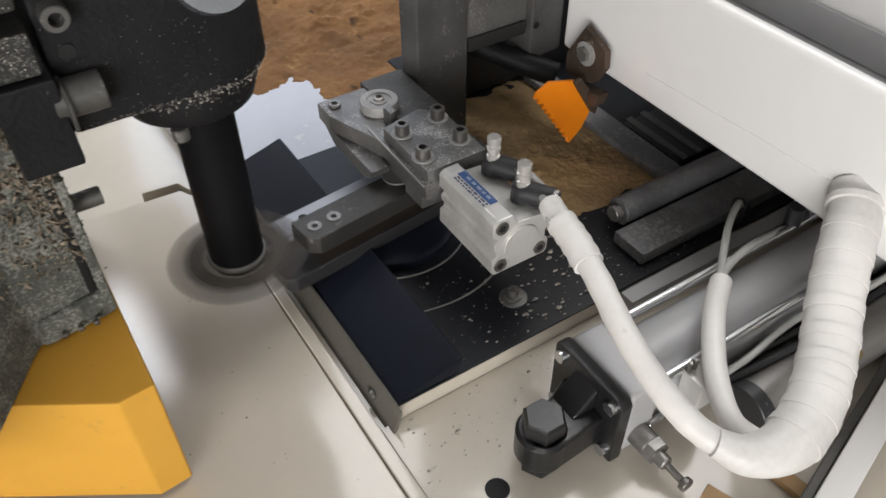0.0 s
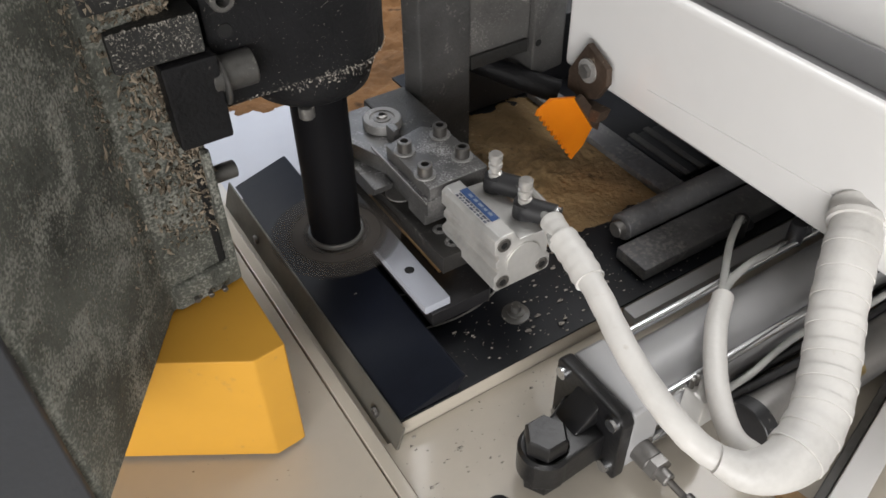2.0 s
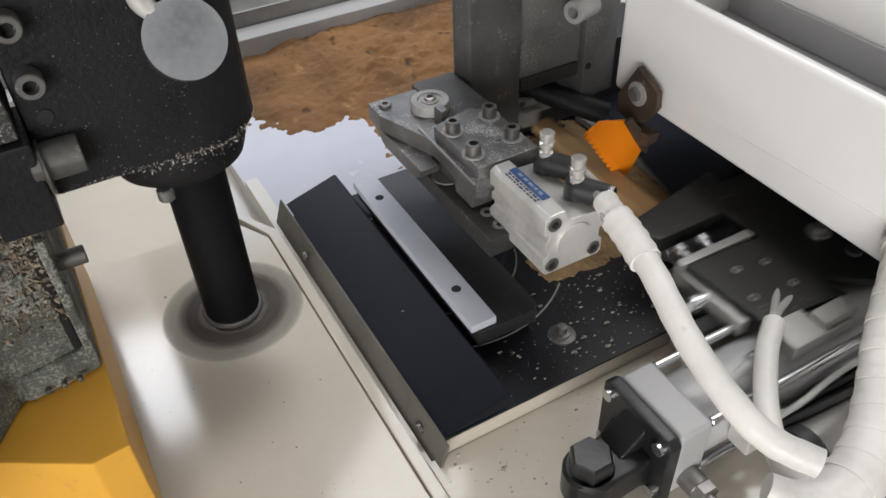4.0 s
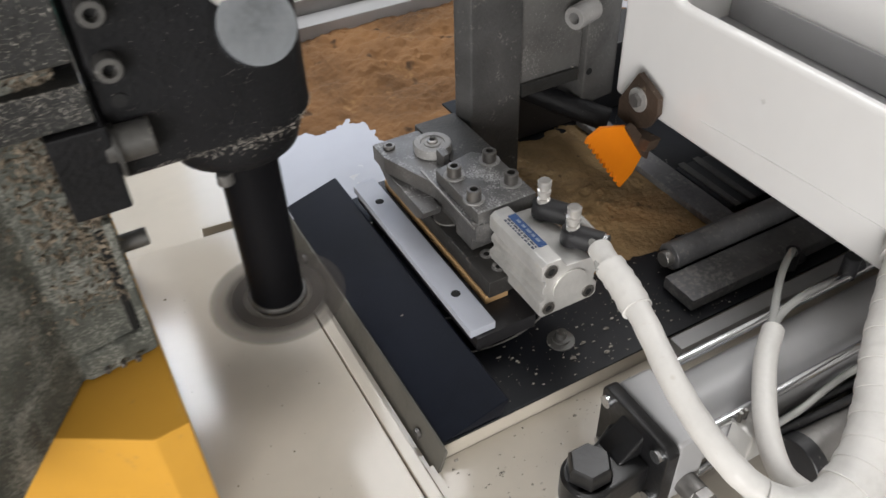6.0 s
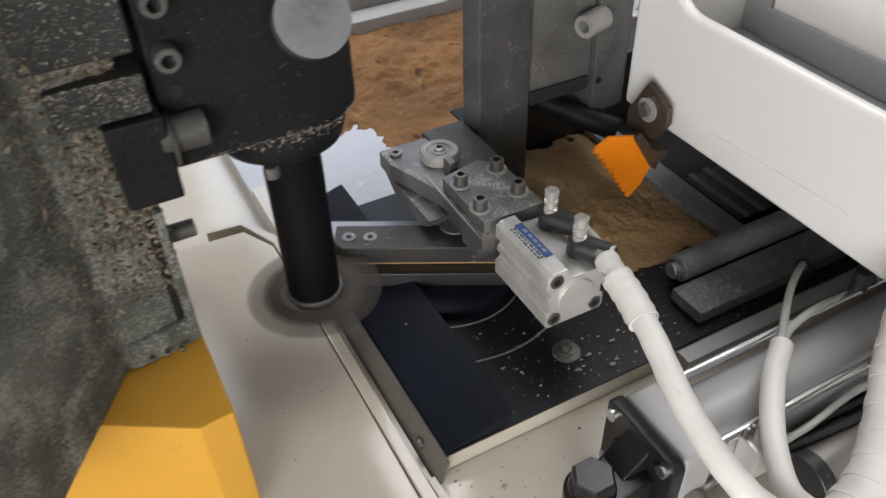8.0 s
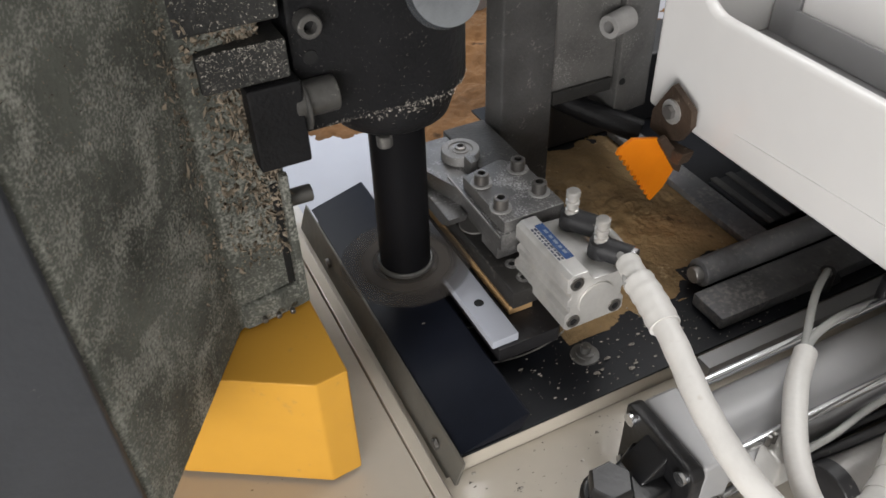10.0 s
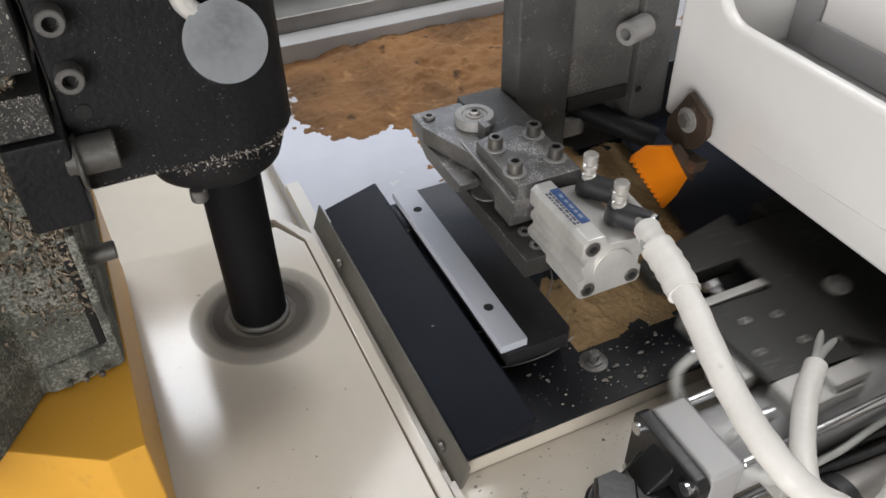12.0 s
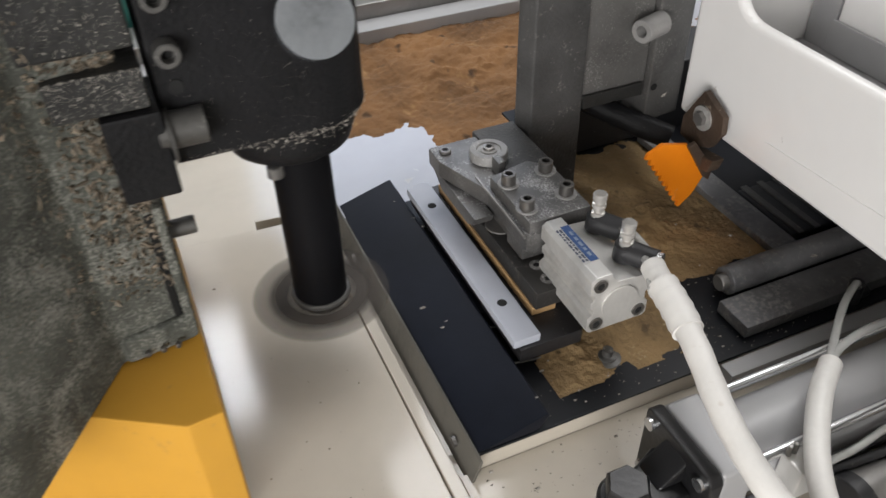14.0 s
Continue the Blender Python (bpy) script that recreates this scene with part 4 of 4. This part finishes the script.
# ---- rails and fittings at the slide ----
def rails():
    r = thing("loader_rail", "dark steel guide rail beside the sawdust", "rail", group="loader rails")
    part("bar", block(0.327, 0.62, 0.2625, 0.292, 0.0165, 0.027, 0.0015), RAIL, r)
    part("round_bar", rod(0.0105, 0.342, 0.62, (0, 0.305, 0.0285), "x", 32), RAIL, r)
    part("stub", rod(0.006, 0.336, 0.343, (0, 0.305, 0.0285), "x", 20), STEEL, r)
    k = thing("loader_rail", "dark steel cross bar beside the sawdust", "rail", group="loader rails")
    part("bar", block(0.402, 0.425, 0.318, 0.50, 0.0165, 0.0235, 0.0015), RAIL, k)
    b = thing("slide_block", "black slide block with ribs", "slide block")
    part("body", block(0.428, 0.50, 0.330, 0.395, 0.0165, 0.0220, 0.002), RUBBER, b)
    for i in range(3):
        part("rib", block(0.432 + 0.016 * i, 0.438 + 0.016 * i, 0.329, 0.396, 0.0222, 0.0238, 0.0005), STEEL_DARK, b)
    s = thing("front_strip", "pale grey steel strip along the front of the slide", "strip")
    part("bar", block(0.30, 0.62, 0.2405, 0.2525, 0.0005, 0.0145, 0.001), GREY_PAINT, s)


rails()


# ---- sawdust ----
tagged(part("sawdust", heap(0.244, 0.414, 0.318, 0.51, 0.0165, 0.0062, 3.1, 170, 190, rough=0.0035, spread=0.35), DUST), "loose brown sawdust strewn on the black sheet", "sawdust", kind="stuff")
tagged(part("sawdust", heap(0.115, 0.70, 0.640, 0.90, -0.012, 0.020, 7.7, 230, 140, rough=0.0055, spread=0.2), DUST_DARK), "drift of dark brown sawdust against the rear rail", "sawdust", kind="stuff")
tagged(part("sawdust", heap(0.232, 0.47, 0.53, 0.72, -0.012, 0.014, 2.2, 150, 120, rough=0.004, spread=0.3), DUST_DARK), "brown sawdust banked up beside the slide column", "sawdust", kind="stuff")
DRIFT = tagged(part("sawdust_drift", heap(-0.058, 0.052, -0.032, 0.042, 0.0, 0.0042, 5.3, 110, 80, rough=0.0022, scale=90, spread=0.6), DUST), "small tan drift of fresh sawdust in front of the clamp", "sawdust", kind="stuff")
tagged(part("wood_chips", flakes(420, 0.175, 0.46, 0.256, 0.335, 0.0165, 0.0003, 0.0012, 4), CRUST), "pale wood chips strewn on the black sheet", "wood chips", kind="stuff")
tagged(part("wood_chips", flakes(60, -0.05, 0.10, 0.18, 0.5, 0.0, 0.0004, 0.0012, 9), CRUST_BROWN), "few brown chips strewn on the beige table", "wood chips", kind="stuff")
tagged(part("wood_chips", flakes(120, 0.115, 0.30, 0.20, 0.25, 0.0, 0.0004, 0.0016, 12), CRUST), "pale chips along the front of the black sheet", "wood chips", kind="stuff")


# ---- loader ----
def loader():
    l = thing("strip_loader", "black sliding loader with gripper arms and air valves", "loader", pose(0.4, 0, 0))
    part("carriage_plate", prism([(0.245, 0.215), (0.30, 0.170), (0.345, 0.255), (0.352, 0.300), (0.33, 0.328), (0.24, 0.328), (0.235, 0.24)], 0.0455, 0.0500, bevel=0.0008), LOADER_BLACK, l)
    part("rear_plate", prism([(0.25, 0.345), (0.405, 0.345), (0.405, 0.5395), (0.30, 0.5395)], 0.0108, 0.0128, bevel=0.0005), BLACK_CLEAN, l, "low black cover plate")
    part("riser", prism([(0.29, 0.3285), (0.32, 0.3285), (0.32, 0.3445), (0.29, 0.3445)], 0.0108, 0.0498, bevel=0.0005), LOADER_BLACK, l)
    part("valve_plate", prism([(0.175, 0.270), (0.236, 0.267), (0.2443, 0.240), (0.2443, 0.198), (0.180, 0.2045)], 0.046, 0.0505, bevel=0.0008), LOADER_BLACK, l)
    vb = part("valve_body", join(block(0.172, 0.236, 0.2705, 0.2775, 0.036, 0.051, 0.001), block(0.171, 0.179, 0.215, 0.277, 0.034, 0.0455, 0.001)), GRIP, l)
    part("actuator", join(block(0.180, 0.208, 0.180, 0.2040, 0.0385, 0.0505, 0.0014), block(0.2085, 0.236, 0.184, 0.1970, 0.0415, 0.0535, 0.0014), block(0.2085, 0.232, 0.181, 0.1838, 0.0395, 0.0475, 0.0010)), GRIP, l, "pale aluminium gripper actuator")
    for x in (0.186, 0.2065):
        part("adjuster", join(rod(0.0028, 0, 0.014, (x, 0.278, 0.045), "y", 14), rod(0.005, 0.007, 0.013, (x, 0.278, 0.045), "y", 16)), CHROME, l)
    part("front_arm", prism([(0.172, 0.326), (0.262, 0.343), (0.262, 0.333), (0.236, 0.300), (0.180, 0.300), (0.172, 0.310)], 0.037, 0.0505, bevel=0.001), LOADER_BLACK, l)
    part("rear_arm", block(0.172, 0.29, 0.540, 0.575, 0.036, 0.054, 0.0015), LOADER_BLACK, l)
    part("rear_post", block(0.291, 0.32, 0.540, 0.575, 0.0108, 0.054, 0.0015), LOADER_BLACK, l)
    jaw = part("rear_jaw", join(block(0.184, 0.236, 0.497, 0.5045, 0.040, 0.0565, 0.001), block(0.188, 0.206, 0.4885, 0.4968, 0.035, 0.050, 0.001), block(0.186, 0.200, 0.5047, 0.5395, 0.038, 0.053, 0.001)), GRIP, l, "pale aluminium stop plate with a hole")
    part("hole", lathe([(0, 0), (0.0028, -0.0002), (0.0032, 0.0003)], (0.193, 0.4968, 0.0535), "y", 18), HOLE_SHADE, jaw)
    for y, z in ((0.246, 0.042), (0.192, 0.040)):
        part("fitting", lathe([(0, 0), (0.006, 0), (0.006, 0.006), (0.0045, 0.007), (0.0045, 0.013), (0, 0.013)], (0.158, y, z), "x", 20), CHROME, l)
    part("air_tube", pipe([(0.158, 0.246, 0.042), (0.140, 0.238, 0.040), (0.130, 0.215, 0.034), (0.132, 0.19, 0.03), (0.15, 0.16, 0.03)], 0.0032, 12), TUBE, l)
    part("air_tube", pipe([(0.158, 0.192, 0.040), (0.142, 0.190, 0.036), (0.120, 0.182, 0.03)], 0.0032, 12), TUBE, l)
    for x, y in ((0.20, 0.25), (0.222, 0.246), (0.19, 0.225), (0.222, 0.222)):
        socket_screw(l, x, y, 0.0506, 0.003, 0.0008)
    for x, y in ((0.292, 0.208), (0.286, 0.196), (0.285, 0.184)):
        socket_screw(l, x, y, 0.0502, 0.0035, 0.0012)
    part("bolt_washer", lathe([(0, 0), (0.0085, 0), (0.0085, 0.0015), (0, 0.0015)], (0.2764, 0.2497, 0.0502), n=28), STEEL, l)
    part("bolt", lathe([(0, 0), (0.0052, 0), (0.0052, 0.0040), (0, 0.0044)], (0.2764, 0.2497, 0.0518), n=6), STEEL_DARK, l)
    part("lug_plate", prism([(0.27, 0.19), (0.292, 0.176), (0.305, 0.205), (0.285, 0.22)], 0.0442, 0.0453, bevel=0.0005), STEEL_DARK, l)
    lower = Matrix.Translation((0, 0, 0.415)) @ Matrix.Scale(0.965, 4) @ Matrix.Translation((0, 0, -0.415))
    for o in l.children_recursive:
        o.data.transform(lower)
    return l


LOADER = loader()


# ---- chips thrown up by the cutter ----
def chip(at, size, seed):
    rnd = random.Random(seed)
    c = thing("flying_chip", "small pale wood chip thrown up by the cutter", "wood chip", at, group="flying chips")
    bm = bmesh.new()
    bmesh.ops.create_icosphere(bm, subdivisions=1, radius=size)
    for v in bm.verts:
        v.co = Vector((v.co.x * 1.6, v.co.y * rnd.uniform(0.6, 1.0), v.co.z * 0.35)) * rnd.uniform(0.8, 1.2)
    part("flake", bm, CRUST, c)
    return c


CHIPS = []
chip_dice = random.Random(21)
for k in range(56):
    start = Vector((chip_dice.uniform(0.225, 0.30), chip_dice.uniform(0.262, 0.34), 0.0172))
    end = Vector((chip_dice.uniform(0.13, 0.44), chip_dice.uniform(0.26, 0.50), 0.0178))
    if end.x < 0.172:
        end.z = 0.031
    begin = chip_dice.uniform(5.35, 5.8) if k % 5 == 0 else chip_dice.uniform(0.1, 0.45) if k % 4 == 1 else chip_dice.uniform(12.6, 13.85)
    CHIPS.append((chip(Matrix.Translation(start), 0.0005 + 0.0014 * chip_dice.random() ** 2, k), start, end, begin, chip_dice.uniform(0.35, 0.6), chip_dice.uniform(0.06, 0.17), chip_dice.uniform(-300, 300)))


def chip_rows(start, end, begin, long, high, spin):
    rows = [(0, Matrix.Translation(start)), (begin, Matrix.Translation(start))]
    steps = 6
    for i in range(1, steps + 1):
        u = i / steps
        at = start.lerp(end, u) + Vector((0, 0, 4 * high * u * (1 - u)))
        turn = spin * min(u, 1) if i < steps else 0
        rows.append((begin + long * u, pose(*at, turn * 0.25, turn * 0.2, turn * 0.2)))
    return [r for r in rows if r[0] <= 14] + [(max(14.0, begin + long), rows[-1][1])]


# ---- motions ----
SPIN_IN = [(0, 0.0861), (0.2, 0.1093), (0.3, 0.132), (0.4, 0.1491), (0.6, 0.155), (0.8, 0.1246), (0.9, 0.107), (1.0, 0.0921), (1.1, 0.086), (1.2, 0.084), (1.3, 0.1), (1.4, 0.1193), (1.5, 0.1376), (1.6, 0.145), (1.8, 0.1523), (2.0, 0.155), (2.2, 0.1488), (2.3, 0.132), (2.4, 0.1103), (2.5, 0.0859), (2.6, 0.068), (2.8, 0.052), (3.0, 0.0485), (3.2, 0.047), (5.3, 0.0455), (5.6, 0.0469), (5.8, 0.0529), (5.9, 0.062), (6.0, 0.077), (6.1, 0.1), (6.2, 0.1216), (6.3, 0.136), (6.4, 0.1444), (6.6, 0.1519), (6.8, 0.1537), (7, 0.1552), (7.2, 0.1536), (7.3, 0.147), (7.4, 0.1373), (7.5, 0.1216), (7.6, 0.1095), (7.7, 0.096), (7.8, 0.0882), (7.9, 0.0905), (8.0, 0.1001), (8.1, 0.122), (8.2, 0.143), (8.4, 0.1545), (8.5, 0.15), (8.65, 0.1246), (8.85, 0.0921), (9.05, 0.084), (9.25, 0.1193), (9.45, 0.144), (9.65, 0.1523), (9.85, 0.155), (10.05, 0.1488), (10.2, 0.115), (10.3, 0.0917), (10.4, 0.07), (10.5, 0.056), (10.7, 0.0465), (11, 0.0438), (13.6, 0.0447), (13.8, 0.05), (13.9, 0.06), (14, 0.075)]
JIG_TURN = [(0, 83), (0.2, 119), (0.4, 153), (0.6, 197), (0.8, 228), (1.0, 249), (1.2, 274), (1.4, 303), (1.55, 326), (1.7, 344), (1.85, 355), (2.0, 360), (6.8, 360), (7.0, 361), (7.2, 380), (7.4, 413), (7.6, 432), (7.8, 447), (8.0, 479), (8.22, 513), (8.42, 557), (8.62, 588), (8.82, 609), (9.02, 634), (9.22, 663), (9.37, 686), (9.52, 704), (9.67, 715), (9.82, 720), (14, 720)]
LIFT = [(0, 0), (3.35, 0), (3.5, 0.032), (4.72, 0.032), (4.85, 0), (11.25, 0), (11.4, 0.032), (12.62, 0.032), (12.75, 0), (14, 0)]
SLIDE = [(0, 0.4), (3.85, 0.4), (3.95, 0.24), (4.05, 0.12), (4.15, 0.045), (4.25, 0), (5.4, 0), (5.5, 0.022), (5.6, 0.115), (5.7, 0.21), (5.8, 0.31), (5.95, 0.4),
         (11.75, 0.4), (11.9, 0.2), (12.0, 0.115), (12.1, 0.045), (12.2, 0), (13.4, 0), (13.5, 0.02), (13.6, 0.09), (13.7, 0.19), (13.8, 0.30), (13.95, 0.4), (14, 0.4)]


def along(rows, t):
    for (a, u), (b, v) in zip(rows, rows[1:]):
        if a <= t <= b:
            return u + (v - u) * (t - a) / (b - a)
    return rows[-1][1]


def on_jig(t):
    m = pose(*CENTRE, 0.0165, 0, 0, -along(JIG_TURN, t))
    return m @ pose(0.0048, -0.001, 0.0205)


DRIFT_AT = [(0, (0.310, 0.395, 0.0125)), (8.4, (0.310, 0.395, 0.0125)), (10.0, (0.288, 0.330, 0.0167)), (13.45, (0.288, 0.330, 0.0167)), (13.75, (0.248, 0.302, 0.0167)), (14, (0.248, 0.302, 0.0167))]


def motions():
    walk(DRIFT, [(t, pose(*p)) for t, p in DRIFT_AT])
    walk(HEAD, [(t, pose(x, 0, 0)) for t, x in SPIN_IN])
    walk(JIG, [(t, pose(*CENTRE, 0.0165, 0, 0, -a)) for t, a in JIG_TURN])
    walk(PRESS, [(t, pose(*CENTRE, 0.0165 + along(LIFT, t), 0, 0, -along(JIG_TURN, t))) for t in sorted({u for u, _ in LIFT} | {u for u, _ in JIG_TURN})])
    walk(HOSE, [(t, pose(0, 0, z)) for t, z in LIFT])
    walk(CLAMP_THING, [(t, pose(0, 0, z)) for t, z in LIFT])
    walk(LOADER, [(t, pose(x, 0, 0)) for t, x in SLIDE])
    for ob, *how in CHIPS:
        walk(ob, chip_rows(*how))
    turning = [t for t, a in JIG_TURN]
    away = [(0.1, pose(0.13, 0.395, 0.058, 0, 0, -75)), (0.2, pose(0.05, 0.29, 0.085, 10, 10, -60)), (0.3, pose(-0.04, 0.11, 0.06, 10, 20, -90)), (0.45, pose(-0.2, -0.2, 0.02, 10, 60, -120)), (0.8, pose(-0.5, -0.7, -0.8995, 0, 0, -90))]
    # first strip leaves after the first pass, the second after the second, the third stays
    leave = (3.3, 11.1)
    for k, s in enumerate(STRIPS):
        rows = []
        arrive = (None, 4.85, 12.75)[k]
        go = (*leave, None)[k]
        if arrive is not None:
            rest = on_jig(arrive)
            rows += [(t, pose(x, 0, 0) @ rest) for t, x in SLIDE if (0 if k == 1 else 5.95) <= t < arrive and (k == 1 or t > 5.9)]
            rows[0] = (0, rows[0][1])
            rows.append((arrive, rest))
        rows += [(t, on_jig(t)) for t in turning if (arrive or -1) < t < (go or 99)]
        if go is not None:
            rows.append((go, on_jig(go)))
            rows += [(go + dt, m) for dt, m in away]
            rows.append((14, away[-1][1]))
        walk(s, rows)


motions()
